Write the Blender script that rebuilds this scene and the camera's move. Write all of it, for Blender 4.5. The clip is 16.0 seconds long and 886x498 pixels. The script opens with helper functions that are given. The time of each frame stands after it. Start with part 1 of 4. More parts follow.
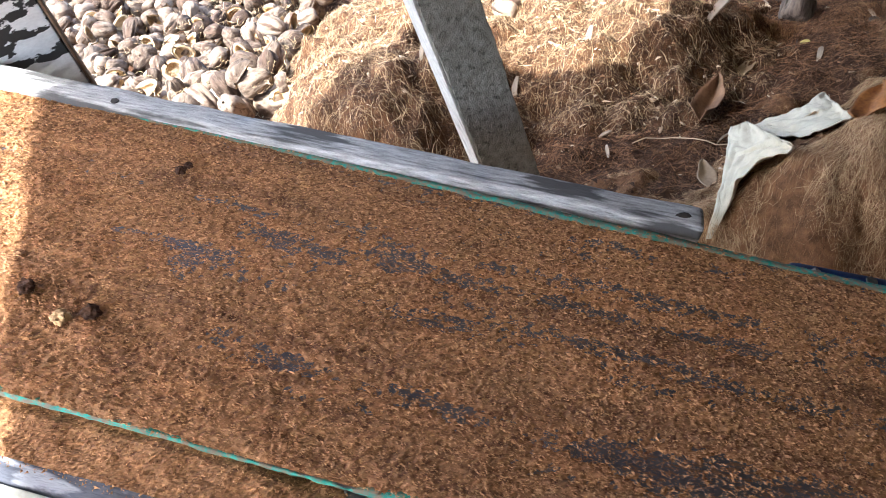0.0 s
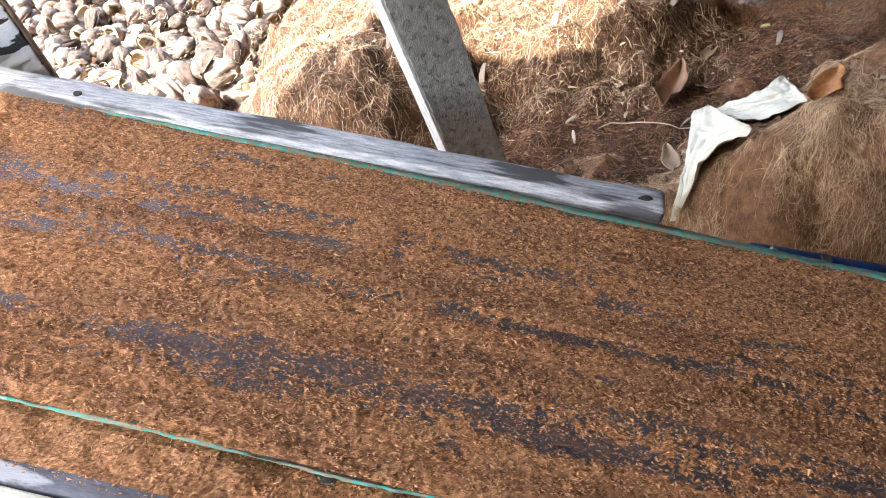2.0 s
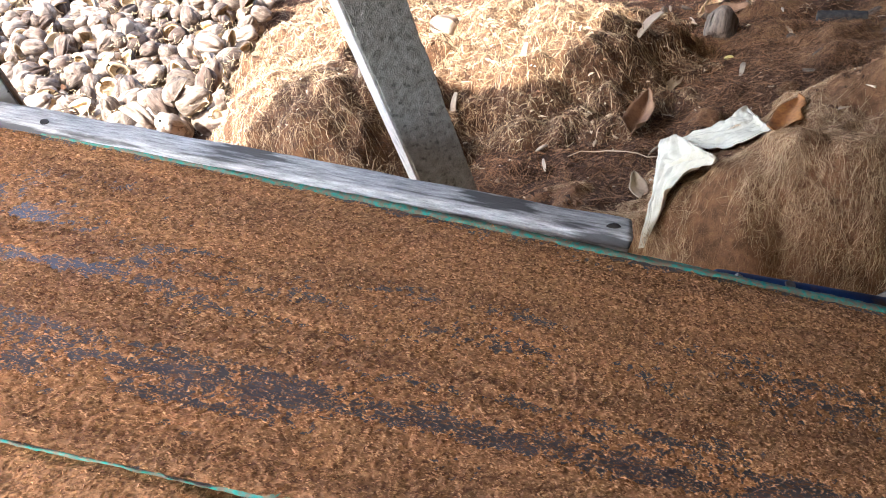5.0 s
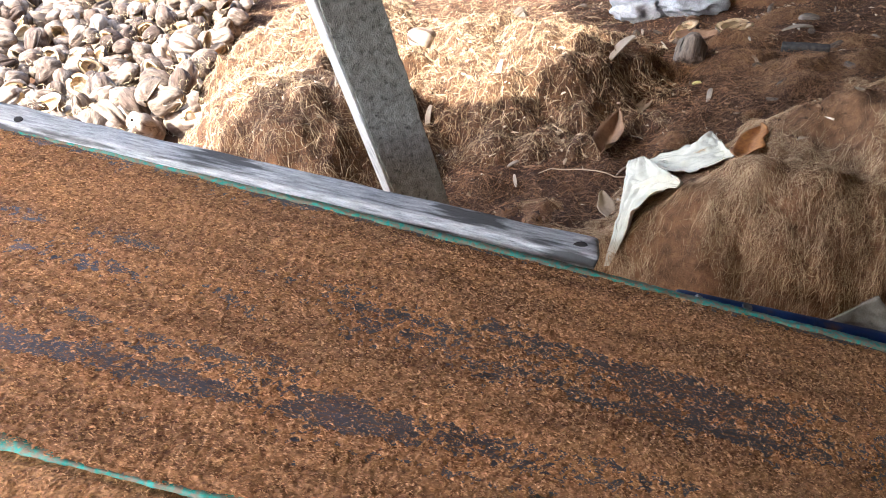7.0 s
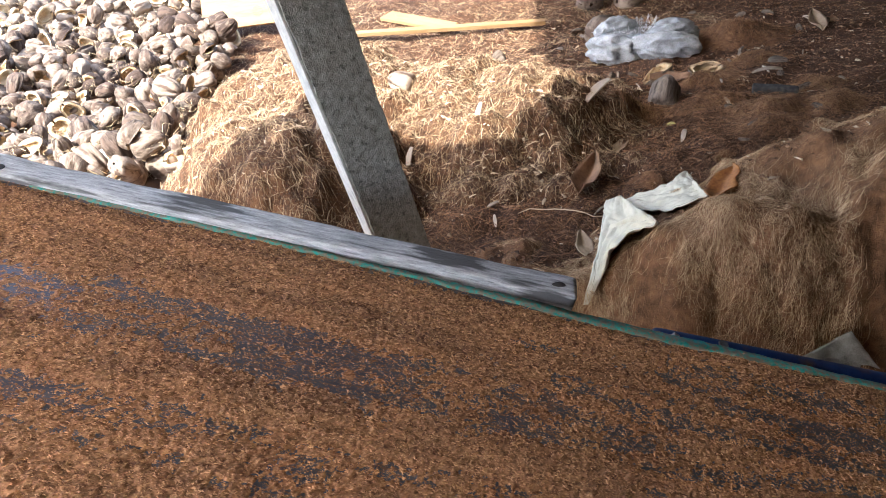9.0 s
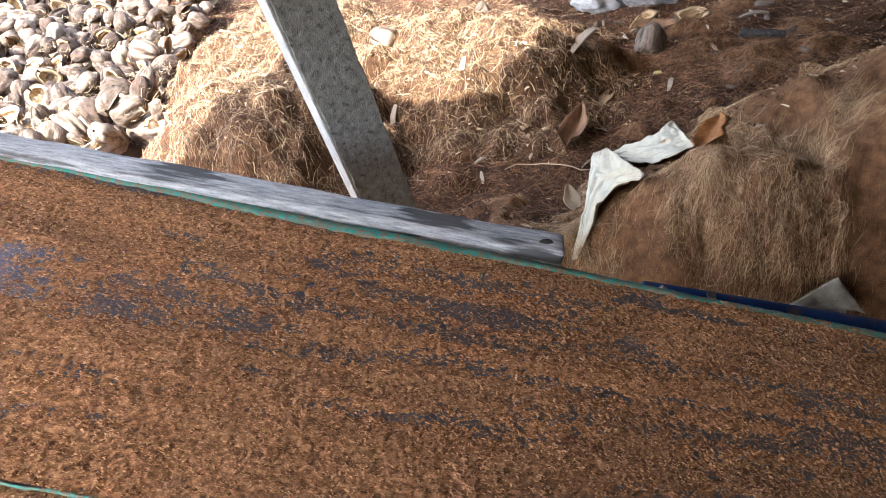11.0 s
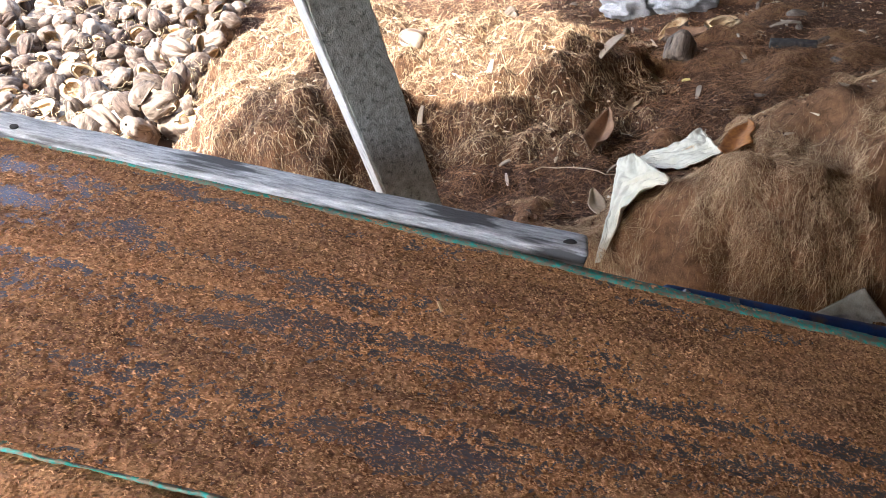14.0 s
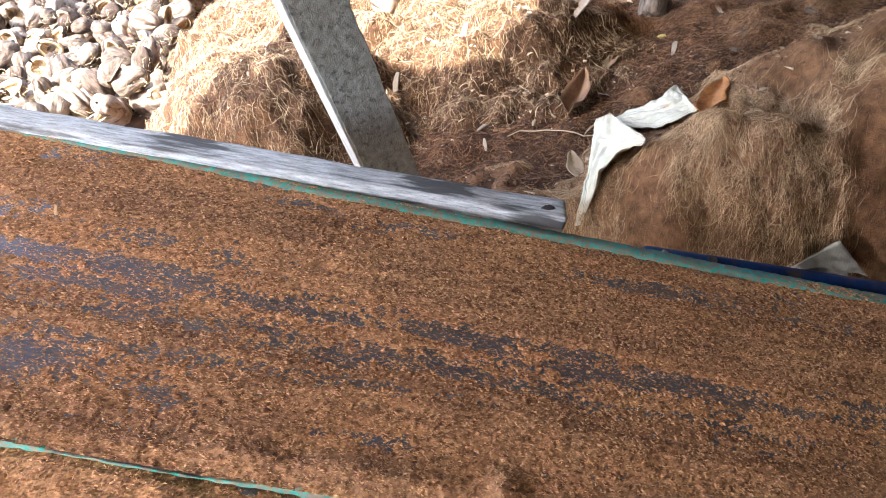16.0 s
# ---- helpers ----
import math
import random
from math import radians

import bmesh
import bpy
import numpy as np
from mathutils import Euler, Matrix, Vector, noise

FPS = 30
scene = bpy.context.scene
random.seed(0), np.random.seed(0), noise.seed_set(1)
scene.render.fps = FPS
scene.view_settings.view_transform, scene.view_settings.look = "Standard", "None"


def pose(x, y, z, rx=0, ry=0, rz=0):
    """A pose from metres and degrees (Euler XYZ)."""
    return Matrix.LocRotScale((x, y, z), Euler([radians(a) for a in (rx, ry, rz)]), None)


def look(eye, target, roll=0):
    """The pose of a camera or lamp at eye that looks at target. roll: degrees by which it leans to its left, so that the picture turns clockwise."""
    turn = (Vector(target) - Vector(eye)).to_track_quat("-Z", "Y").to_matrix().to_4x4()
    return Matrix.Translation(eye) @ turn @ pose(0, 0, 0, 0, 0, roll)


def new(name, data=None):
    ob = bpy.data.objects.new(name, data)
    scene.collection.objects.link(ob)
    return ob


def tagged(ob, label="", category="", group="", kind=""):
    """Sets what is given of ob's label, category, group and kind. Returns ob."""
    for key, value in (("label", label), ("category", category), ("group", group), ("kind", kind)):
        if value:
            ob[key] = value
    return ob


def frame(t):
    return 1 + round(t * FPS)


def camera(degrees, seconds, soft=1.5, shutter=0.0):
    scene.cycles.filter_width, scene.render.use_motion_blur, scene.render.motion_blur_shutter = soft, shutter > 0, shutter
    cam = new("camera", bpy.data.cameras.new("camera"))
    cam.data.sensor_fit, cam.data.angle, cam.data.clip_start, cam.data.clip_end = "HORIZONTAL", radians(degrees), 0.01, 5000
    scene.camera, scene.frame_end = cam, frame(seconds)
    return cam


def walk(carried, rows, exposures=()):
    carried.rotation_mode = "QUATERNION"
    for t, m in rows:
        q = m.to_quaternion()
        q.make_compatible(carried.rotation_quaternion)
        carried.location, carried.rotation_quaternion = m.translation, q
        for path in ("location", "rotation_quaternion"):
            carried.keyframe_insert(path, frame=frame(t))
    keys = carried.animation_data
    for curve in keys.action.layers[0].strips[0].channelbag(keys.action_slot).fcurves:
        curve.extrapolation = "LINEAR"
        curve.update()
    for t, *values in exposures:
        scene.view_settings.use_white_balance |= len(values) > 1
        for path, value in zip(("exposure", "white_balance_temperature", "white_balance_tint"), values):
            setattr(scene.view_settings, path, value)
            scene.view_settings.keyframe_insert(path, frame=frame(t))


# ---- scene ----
cam = camera(62.8, 16.0, soft=1.0, shutter=0.2)

PATH = [
    (0, (0.035, -0.03, 1.545), (0.012, 1.46, 0.211), -14.6),
    (0.5, (0.036, -0.035, 1.552), (0.036, 1.441, 0.203), -13.3),
    (1, (0.04, -0.034, 1.547), (0.062, 1.419, 0.173), -13.7),
    (1.5, (0.044, -0.043, 1.548), (0.072, 1.397, 0.161), -14.2),
    (2, (0.045, -0.046, 1.553), (0.082, 1.41, 0.182), -14.2),
    (2.5, (0.047, -0.042, 1.55), (0.096, 1.416, 0.182), -13.2),
    (3, (0.047, -0.045, 1.554), (0.102, 1.412, 0.185), -12.9),
    (3.5, (0.051, -0.05, 1.554), (0.126, 1.419, 0.199), -13.2),
    (6, (0.05, -0.048, 1.565), (0.228, 1.435, 0.235), -10.2),
    (6.5, (0.045, -0.062, 1.575), (0.253, 1.413, 0.239), -8.9),
    (7, (0.045, -0.062, 1.578), (0.262, 1.422, 0.255), -7.8),
    (7.5, (0.049, -0.069, 1.582), (0.291, 1.42, 0.269), -7.6),
    (8, (0.05, -0.069, 1.582), (0.326, 1.441, 0.3), -6.2),
    (8.5, (0.052, -0.064, 1.586), (0.329, 1.463, 0.324), -6.5),
    (9, (0.051, -0.072, 1.594), (0.336, 1.465, 0.345), -7.0),
    (11.5, (0.063, -0.062, 1.596), (0.332, 1.374, 0.23), -8.9),
    (12, (0.06, -0.075, 1.591), (0.3, 1.36, 0.219), -8.4),
    (12.5, (0.059, -0.071, 1.598), (0.296, 1.375, 0.237), -9.1),
    (13, (0.053, -0.075, 1.597), (0.294, 1.389, 0.257), -8.0),
    (13.5, (0.054, -0.078, 1.594), (0.286, 1.399, 0.267), -8.3),
    (14, (0.051, -0.08, 1.592), (0.277, 1.4, 0.266), -8.4),
    (14.5, (0.052, -0.075, 1.592), (0.275, 1.412, 0.274), -8.6),
    (15, (0.063, -0.076, 1.602), (0.273, 1.387, 0.254), -9.9),
    (15.5, (0.073, -0.078, 1.602), (0.286, 1.345, 0.212), -10.6),
    (16, (0.064, -0.075, 1.602), (0.303, 1.329, 0.198), -10.1),
]
EXPOSURE = ((0, 3.08), (1, 3.33), (2, 3.57), (3.5, 3.57), (6, 3.37), (7, 3.39), (8, 3.22), (9, 3.02), (11.5, 3.27), (12.5, 3.39), (13.5, 3.22), (15, 3.27), (16, 3.62))
walk(cam, [(t, look(eye, target, roll)) for t, eye, target, roll in PATH], [(t, stops, 5900, 9) for t, stops in EXPOSURE])

# ---- light ----
world = bpy.data.worlds.new("sky")
scene.world = world
world.use_nodes = True
SUN = Vector((-0.60, -0.20, 0.77)).normalized()
sky = world.node_tree.nodes.new("ShaderNodeTexSky")
sky.sky_type = 'NISHITA'
sky.sun_disc = False
sky.dust_density = 3.0
sky.sun_elevation = math.asin(SUN.z)
sky.sun_rotation = math.atan2(SUN.x, SUN.y)
back = world.node_tree.nodes["Background"]
back.inputs["Strength"].default_value = 0.135
world.node_tree.links.new(sky.outputs[0], back.inputs["Color"])
sun = new("sun", bpy.data.lights.new("sun", 'SUN'))
sun.data.energy = 2.15
sun.data.angle = radians(0.6)
sun.data.color = (1.0, 0.97, 0.92)
sun.matrix_world = look(SUN * 20, (0, 0, 0))

# ---- tools ----
rng = np.random.default_rng(7)


def vnoise(x, y, seed=0):
    """Smooth value noise, 0 to 1, on a lattice of step 1."""
    x, y = np.broadcast_arrays(np.asarray(x, float), np.asarray(y, float))
    xi, yi = np.floor(x).astype(np.int64), np.floor(y).astype(np.int64)
    fx, fy = x - xi, y - yi
    fx, fy = fx * fx * (3 - 2 * fx), fy * fy * (3 - 2 * fy)

    def h(a, b):
        k = (a * 374761393 + b * 668265263 + seed * 1442695041) & 0xFFFFFFFF
        k = ((k ^ (k >> 13)) * 1274126177) & 0xFFFFFFFF
        k = ((k ^ (k >> 16)) * 2246822519) & 0xFFFFFFFF
        return ((k ^ (k >> 15)) & 0xFFFFFF) / float(0xFFFFFF)

    lo = h(xi, yi) * (1 - fx) + h(xi + 1, yi) * fx
    hi = h(xi, yi + 1) * (1 - fx) + h(xi + 1, yi + 1) * fx
    return lo * (1 - fy) + hi * fy


def fbm(x, y, seed=0, octaves=4):
    total, amp, norm = 0.0, 1.0, 0.0
    for i in range(octaves):
        total = total + amp * vnoise(x * 2 ** i, y * 2 ** i, seed + i)
        norm, amp = norm + amp, amp * 0.5
    return total / norm


def mesh_from(name, verts, faces, mats, smooth=False):
    """A mesh of arrays: verts (n, 3), faces (m, 3 or 4)."""
    me = bpy.data.meshes.new(name)
    verts, faces = np.asarray(verts, np.float32), np.asarray(faces, np.int32)
    k = faces.shape[1]
    me.vertices.add(len(verts))
    me.vertices.foreach_set("co", verts.ravel())
    me.loops.add(faces.size)
    me.loops.foreach_set("vertex_index", faces.ravel())
    me.polygons.add(len(faces))
    me.polygons.foreach_set("loop_start", np.arange(0, faces.size, k, dtype=np.int32))
    me.polygons.foreach_set("use_smooth", np.full(len(faces), smooth))
    me.update(calc_edges=True)
    me.validate()
    for m in (mats if isinstance(mats, (list, tuple)) else [mats]):
        me.materials.append(m)
    return me


def grid_faces(nu, nv):
    i = np.arange(nu * nv).reshape(nu, nv)
    return np.stack([i[:-1, :-1], i[1:, :-1], i[1:, 1:], i[:-1, 1:]], -1).reshape(-1, 4)


def part(name, bm, material, parent, label="", at=None, smooth=False):
    """Links a bmesh or a mesh as one mesh object under a thing or a part."""
    if isinstance(bm, bpy.types.Mesh):
        me = bm
    else:
        me = bpy.data.meshes.new(name)
        for f in bm.faces:
            f.smooth = smooth
        bm.to_mesh(me)
        bm.free()
        me.materials.append(material)
    ob = new(name, me)
    ob.parent = parent
    if at is not None:
        ob.matrix_basis = at
    if label:
        tagged(ob, label)
    return ob


def thing(name, label, category, group="", kind="", at=None, me=None):
    ob = new(name, me)
    if at is not None:
        ob.matrix_basis = at
    return tagged(ob, label, category, group, kind)


def box(sx, sy, sz, bevel=0.004, cuts=0, rough=0.0, seed=0):
    """A box with rounded edges; cuts along x and rough give it a worn, uneven surface."""
    bm = bmesh.new()
    n = cuts + 2
    ring = []
    for i in range(n):
        x = sx * (i / (n - 1) - 0.5)
        ring.append([bm.verts.new((x, y * sy / 2, z * sz / 2)) for y, z in ((-1, -1), (1, -1), (1, 1), (-1, 1))])
    for a, b in zip(ring, ring[1:]):
        for k in range(4):
            bm.faces.new((a[k], b[k], b[(k + 1) % 4], a[(k + 1) % 4]))
    bm.faces.new(ring[0])
    bm.faces.new(ring[-1][::-1])
    bmesh.ops.recalc_face_normals(bm, faces=bm.faces)
    if bevel:
        edges = [e for e in bm.edges if len(e.link_faces) == 2 and e.calc_face_angle(0) > 0.5]
        bmesh.ops.bevel(bm, geom=edges, offset=bevel, segments=3, profile=0.6, affect='EDGES')
    if rough:
        for v in bm.verts:
            q = v.co * 9 + Vector((seed * 3.1, 0, 0))
            v.co += rough * Vector((0, noise.noise(q), noise.noise(q + Vector((7, 3, 1)))))
    return bm


def tube(r0, r1, length, sides=16, axis='x', cap=True):
    bm = bmesh.new()
    bmesh.ops.create_cone(bm, cap_ends=cap, segments=sides, radius1=r0, radius2=r1, depth=length)
    if axis == 'x':
        bmesh.ops.rotate(bm, verts=bm.verts, matrix=Euler((0, radians(90), 0)).to_matrix())
    if axis == 'y':
        bmesh.ops.rotate(bm, verts=bm.verts, matrix=Euler((radians(90), 0, 0)).to_matrix())
    return bm


# ---- materials ----
def material(name, dark, light, scale=30.0, rough=0.9, stretch=(1, 1, 1), fine=200.0, bump=0.3, island=0.0,
             spots=None, spot_scale=6.0, spot_edge=(0.5, 0.6), metal=0.0, attr="", each=0.0, bump_size=0.003, attr_colour=None, tone=0.0, gloss=0.3):
    """Two-scale noise between dark and light, spots of a third colour, relief, and a change from piece to piece."""
    m = bpy.data.materials.new(name)
    m.use_nodes = True
    t = m.node_tree
    n, l = t.nodes, t.links
    bsdf = n["Principled BSDF"]
    bsdf.inputs["Roughness"].default_value = rough
    bsdf.inputs["Metallic"].default_value = metal
    bsdf.inputs["Specular IOR Level"].default_value = gloss
    co = n.new("ShaderNodeTexCoord")
    mp = n.new("ShaderNodeMapping")
    mp.inputs["Scale"].default_value = stretch
    l.new(co.outputs["Object"], mp.inputs["Vector"])
    info = n.new("ShaderNodeObjectInfo")
    far = n.new("ShaderNodeVectorMath")
    far.operation = 'MULTIPLY_ADD'
    far.inputs[1].default_value = (37.0, 91.0, 53.0)
    l.new(info.outputs["Random"], far.inputs[0])
    l.new(mp.outputs[0], far.inputs[2])

    def tex(s, detail=4.0):
        q = n.new("ShaderNodeTexNoise")
        q.inputs["Scale"].default_value = s
        q.inputs["Detail"].default_value = detail
        l.new(far.outputs[0], q.inputs["Vector"])
        return q.outputs["Fac"]

    def maths(op, a, b):
        q = n.new("ShaderNodeMath")
        q.operation = op
        for k, v in enumerate((a, b)):
            if isinstance(v, (int, float)):
                q.inputs[k].default_value = v
            else:
                l.new(v, q.inputs[k])
        return q.outputs[0]

    big, small = tex(scale), tex(fine, 2.0)
    fac = maths('ADD', maths('MULTIPLY', big, 0.65), maths('MULTIPLY', small, 0.35))
    if island:
        geo = n.new("ShaderNodeNewGeometry")
        fac = maths('ADD', fac, maths('MULTIPLY', maths('SUBTRACT', geo.outputs["Random Per Island"], 0.5), island))
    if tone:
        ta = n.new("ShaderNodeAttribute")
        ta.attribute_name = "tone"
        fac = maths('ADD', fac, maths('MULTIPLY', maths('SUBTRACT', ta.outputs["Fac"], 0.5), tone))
    if each:
        fac = maths('ADD', fac, maths('MULTIPLY', maths('SUBTRACT', info.outputs["Random"], 0.5), each))
    ramp = n.new("ShaderNodeValToRGB")
    ramp.color_ramp.elements[0].position, ramp.color_ramp.elements[1].position = 0.3, 0.7
    ramp.color_ramp.elements[0].color, ramp.color_ramp.elements[1].color = (*dark, 1), (*light, 1)
    l.new(fac, ramp.inputs[0])
    colour = ramp.outputs[0]

    def mix(f, a, b):
        q = n.new("ShaderNodeMix")
        q.data_type = 'RGBA'
        l.new(f, q.inputs[0])
        l.new(a, q.inputs[6])
        q.inputs[7].default_value = (*b, 1)
        return q.outputs[2]

    if spots:
        sr = n.new("ShaderNodeMapRange")
        sr.inputs[1].default_value, sr.inputs[2].default_value = spot_edge
        l.new(tex(spot_scale, 6.0), sr.inputs[0])
        colour = mix(sr.outputs[0], colour, spots)
    if attr:
        at = n.new("ShaderNodeAttribute")
        at.attribute_name = attr
        colour = mix(at.outputs["Fac"], colour, attr_colour)
    l.new(colour, bsdf.inputs["Base Color"])
    if bump:
        b = n.new("ShaderNodeBump")
        b.inputs["Strength"].default_value = bump
        b.inputs["Distance"].default_value = bump_size
        l.new(fac, b.inputs["Height"])
        l.new(b.outputs[0], bsdf.inputs["Normal"])
    return m


# pith is coloured darker than the flakes, painting in shade between the crumbs
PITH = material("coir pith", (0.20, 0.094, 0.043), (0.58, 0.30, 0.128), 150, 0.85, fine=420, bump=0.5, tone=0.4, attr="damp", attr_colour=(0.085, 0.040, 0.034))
FLAKE = material("coir flakes", (0.36, 0.170, 0.074), (0.73, 0.41, 0.185), 60, 0.8, fine=400, island=0.55, bump=0.0, attr="damp", attr_colour=(0.055, 0.026, 0.013))
BELT = material("belt rubber", (0.050, 0.048, 0.058), (0.120, 0.110, 0.125), 60, 0.30, stretch=(0.3, 1, 1), fine=300, bump=0.15, spots=(0.20, 0.10, 0.05), spot_scale=230, spot_edge=(0.52, 0.60), gloss=0.9)
GREEN = material("green belt edge", (0.02, 0.20, 0.15), (0.06, 0.47, 0.37), 60, 0.6, fine=500, bump=0.4, spots=(0.24, 0.20, 0.135), spot_scale=110, spot_edge=(0.38, 0.58))
WOOD_GREY = material("weathered wood", (0.20, 0.197, 0.19), (0.80, 0.785, 0.75), 130, 0.85, stretch=(0.22, 1.6, 1.6), fine=800, bump=1.0,
                     spots=(0.125, 0.12, 0.115), spot_scale=20, spot_edge=(0.53, 0.60))
PAINT_WORN = material("flaking rail paint", (0.040, 0.045, 0.062), (0.18, 0.185, 0.215), 30, 0.7, stretch=(0.28, 1, 1), fine=260, bump=0.8, spots=(0.42, 0.43, 0.46), spot_scale=48, spot_edge=(0.56, 0.64))
WOOD_DARK = material("knot wood", (0.02, 0.02, 0.02), (0.09, 0.075, 0.06), 60, 0.9)
WOOD_RAW = material("worn brown wood", (0.10, 0.06, 0.035), (0.26, 0.17, 0.10), 20, 0.85, stretch=(0.1, 1, 1), fine=150, bump=0.4)
WOOD_NEW = material("pale sawn board", (0.20, 0.11, 0.04), (0.36, 0.22, 0.10), 14, 0.75, stretch=(0.12, 1, 1), fine=130, bump=0.25, each=0.3)
PEEL = material("peeling white paint", (0.62, 0.62, 0.60), (0.85, 0.85, 0.83), 20, 0.75, fine=160, bump=0.5, stretch=(0.6, 1, 1.5),
                spots=(0.035, 0.033, 0.03), spot_scale=26, spot_edge=(0.565, 0.585))
BLUE = material("blue enamel steel", (0.006, 0.022, 0.075), (0.012, 0.05, 0.16), 12, 0.35, fine=90, bump=0.1, spots=(0.10, 0.06, 0.03), spot_scale=18, spot_edge=(0.6, 0.75))
CREAM = material("cream paint", (0.55, 0.52, 0.42), (0.75, 0.73, 0.62), 15, 0.6, bump=0.2)
STEEL = material("dull steel", (0.12, 0.11, 0.10), (0.28, 0.26, 0.24), 30, 0.5, metal=0.8, bump=0.2)
CONCRETE = material("rough concrete", (0.17, 0.16, 0.13), (0.42, 0.395, 0.335), 60, 0.95, fine=420, bump=1.0, bump_size=0.010,
                    spots=(0.12, 0.113, 0.095), spot_scale=80, spot_edge=(0.55, 0.7))
# paler than the concrete: paints skylight on the post's left side; also a board
PALE_GREY = material("pale grey, skylit post side and board", (0.34, 0.33, 0.29), (0.66, 0.64, 0.58), 60, 0.9, fine=300, bump=0.4, spots=(0.3, 0.29, 0.26), spot_scale=30, spot_edge=(0.58, 0.7))
GROUND = material("coir littered earth", (0.026, 0.011, 0.005), (0.105, 0.046, 0.019), 30, 0.95, fine=300, bump=0.8, bump_size=0.008, spots=(0.09, 0.040, 0.017), spot_scale=3, spot_edge=(0.4, 0.7))
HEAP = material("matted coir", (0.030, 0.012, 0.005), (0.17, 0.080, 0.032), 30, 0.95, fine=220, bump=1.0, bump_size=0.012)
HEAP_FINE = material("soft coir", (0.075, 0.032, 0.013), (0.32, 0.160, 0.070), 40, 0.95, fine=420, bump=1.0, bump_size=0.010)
FIBRE = material("coir strands", (0.045, 0.018, 0.007), (0.50, 0.345, 0.19), 10, 0.7, fine=60, island=0.9, bump=0.0)
FIBRE_DARK = material("brown coir strands", (0.03, 0.013, 0.006), (0.26, 0.135, 0.064), 10, 0.8, fine=60, island=0.9, bump=0.0)
SHRED = material("flat husk shreds", (0.09, 0.038, 0.016), (0.58, 0.43, 0.26), 14, 0.8, fine=90, island=1.1, bump=0.0)
FIBRE_SOFT = material("soft coir strands", (0.28, 0.148, 0.067), (0.70, 0.48, 0.262), 9, 0.75, fine=40, island=0.7, bump=0.0)
FIBRE_DUSTY = material("dusty coir fuzz", (0.08, 0.035, 0.015), (0.36, 0.195, 0.090), 9, 0.85, fine=40, island=0.7, bump=0.0)
FIBRE_LITTER = material("littered coir strands", (0.055, 0.022, 0.009), (0.30, 0.155, 0.070), 10, 0.85, fine=60, island=0.8, bump=0.0)
CHIP = material("husk chips", (0.30, 0.19, 0.10), (0.72, 0.58, 0.40), 20, 0.85, island=0.9, bump=0.2)
HUSK = material("dry husk skin", (0.038, 0.021, 0.012), (0.275, 0.205, 0.145), 34, 0.8, stretch=(0.35, 1, 1), fine=120, bump=0.7, each=0.5, spots=(0.09, 0.055, 0.035), spot_scale=22, spot_edge=(0.50, 0.62), bump_size=0.010)
HUSK_IN = material("husk fibre", (0.34, 0.20, 0.09), (0.70, 0.53, 0.31), 40, 0.9, stretch=(0.3, 1, 1), fine=200, bump=1.0, each=0.3, bump_size=0.006)
HUSK_OLD = material("old husk skin", (0.05, 0.036, 0.026), (0.27, 0.205, 0.15), 60, 0.9, stretch=(0.10, 1, 1), fine=260, bump=1.0, bump_size=0.008)
SACK = material("white woven sack", (0.44, 0.38, 0.265), (0.70, 0.62, 0.46), 14, 0.75, fine=420, bump=0.5, spots=(0.62, 0.53, 0.33), spot_scale=9, spot_edge=(0.56, 0.75))
SACK_OLD = material("dirty sack", (0.22, 0.18, 0.13), (0.50, 0.46, 0.38), 25, 0.8, fine=300, bump=0.5)
PLASTIC = material("grey plastic", (0.13, 0.13, 0.125), (0.50, 0.50, 0.49), 22, 0.4, fine=200, bump=0.5)
LEAF_RUST = material("rusty leaf", (0.13, 0.04, 0.012), (0.46, 0.19, 0.05), 18, 0.6, fine=120, bump=0.5)
LEAF_BROWN = material("brown leaf", (0.12, 0.062, 0.033), (0.30, 0.17, 0.09), 18, 0.7, fine=120, bump=0.5)
LEAF_DRY = material("dry leaf", (0.24, 0.15, 0.085), (0.50, 0.37, 0.24), 16, 0.75, fine=120, bump=0.5, each=0.4)
CHIP_LEAF = material("pale torn leaf", (0.34, 0.24, 0.14), (0.62, 0.48, 0.32), 18, 0.8, fine=120, bump=0.5)
YELLOW = material("yellow rind", (0.55, 0.45, 0.12), (0.75, 0.65, 0.25), 30, 0.6)
PALE_STRIP = material("bleached husk strip", (0.26, 0.20, 0.14), (0.52, 0.43, 0.33), 20, 0.85, stretch=(0.2, 1, 1), bump=0.5, each=0.3)
SHADE_ROOF = material("shade roof brown", (0.06, 0.045, 0.03), (0.20, 0.15, 0.09), 20, 0.95, island=0.6, bump=0.4)

# ---- the ground and its heaps ----
def conveyor_uv(x, y):
    dx, dy = x - 0.433, y - 0.861
    return dx * 0.925 - dy * 0.380, dx * 0.380 + dy * 0.925


def ground_z(x, y):
    z = np.clip(0.30 - 0.22 * (y - 1.4), -0.25, 0.31)
    k = np.clip((y + 0.35 * x - 0.95) / 0.5, 0, 1)
    z = -0.12 + (z + 0.12) * (k * k * (3 - 2 * k))
    near = np.exp(-((x - 0.5) ** 2 + (y - 3) ** 2) / 30)
    return z + near * (0.09 * (fbm(x * 2.2, y * 2.2, 3) - 0.5) + 0.06 * (fbm(x * 10, y * 10, 9, 4) - 0.5))


def bump(x, y, cx, cy, rx, ry, turn=0.0, power=2.0):
    c, s = math.cos(radians(turn)), math.sin(radians(turn))
    a, b = ((x - cx) * c + (y - cy) * s) / rx, (-(x - cx) * s + (y - cy) * c) / ry
    return np.exp(-((a * a + b * b) ** (power / 2)))


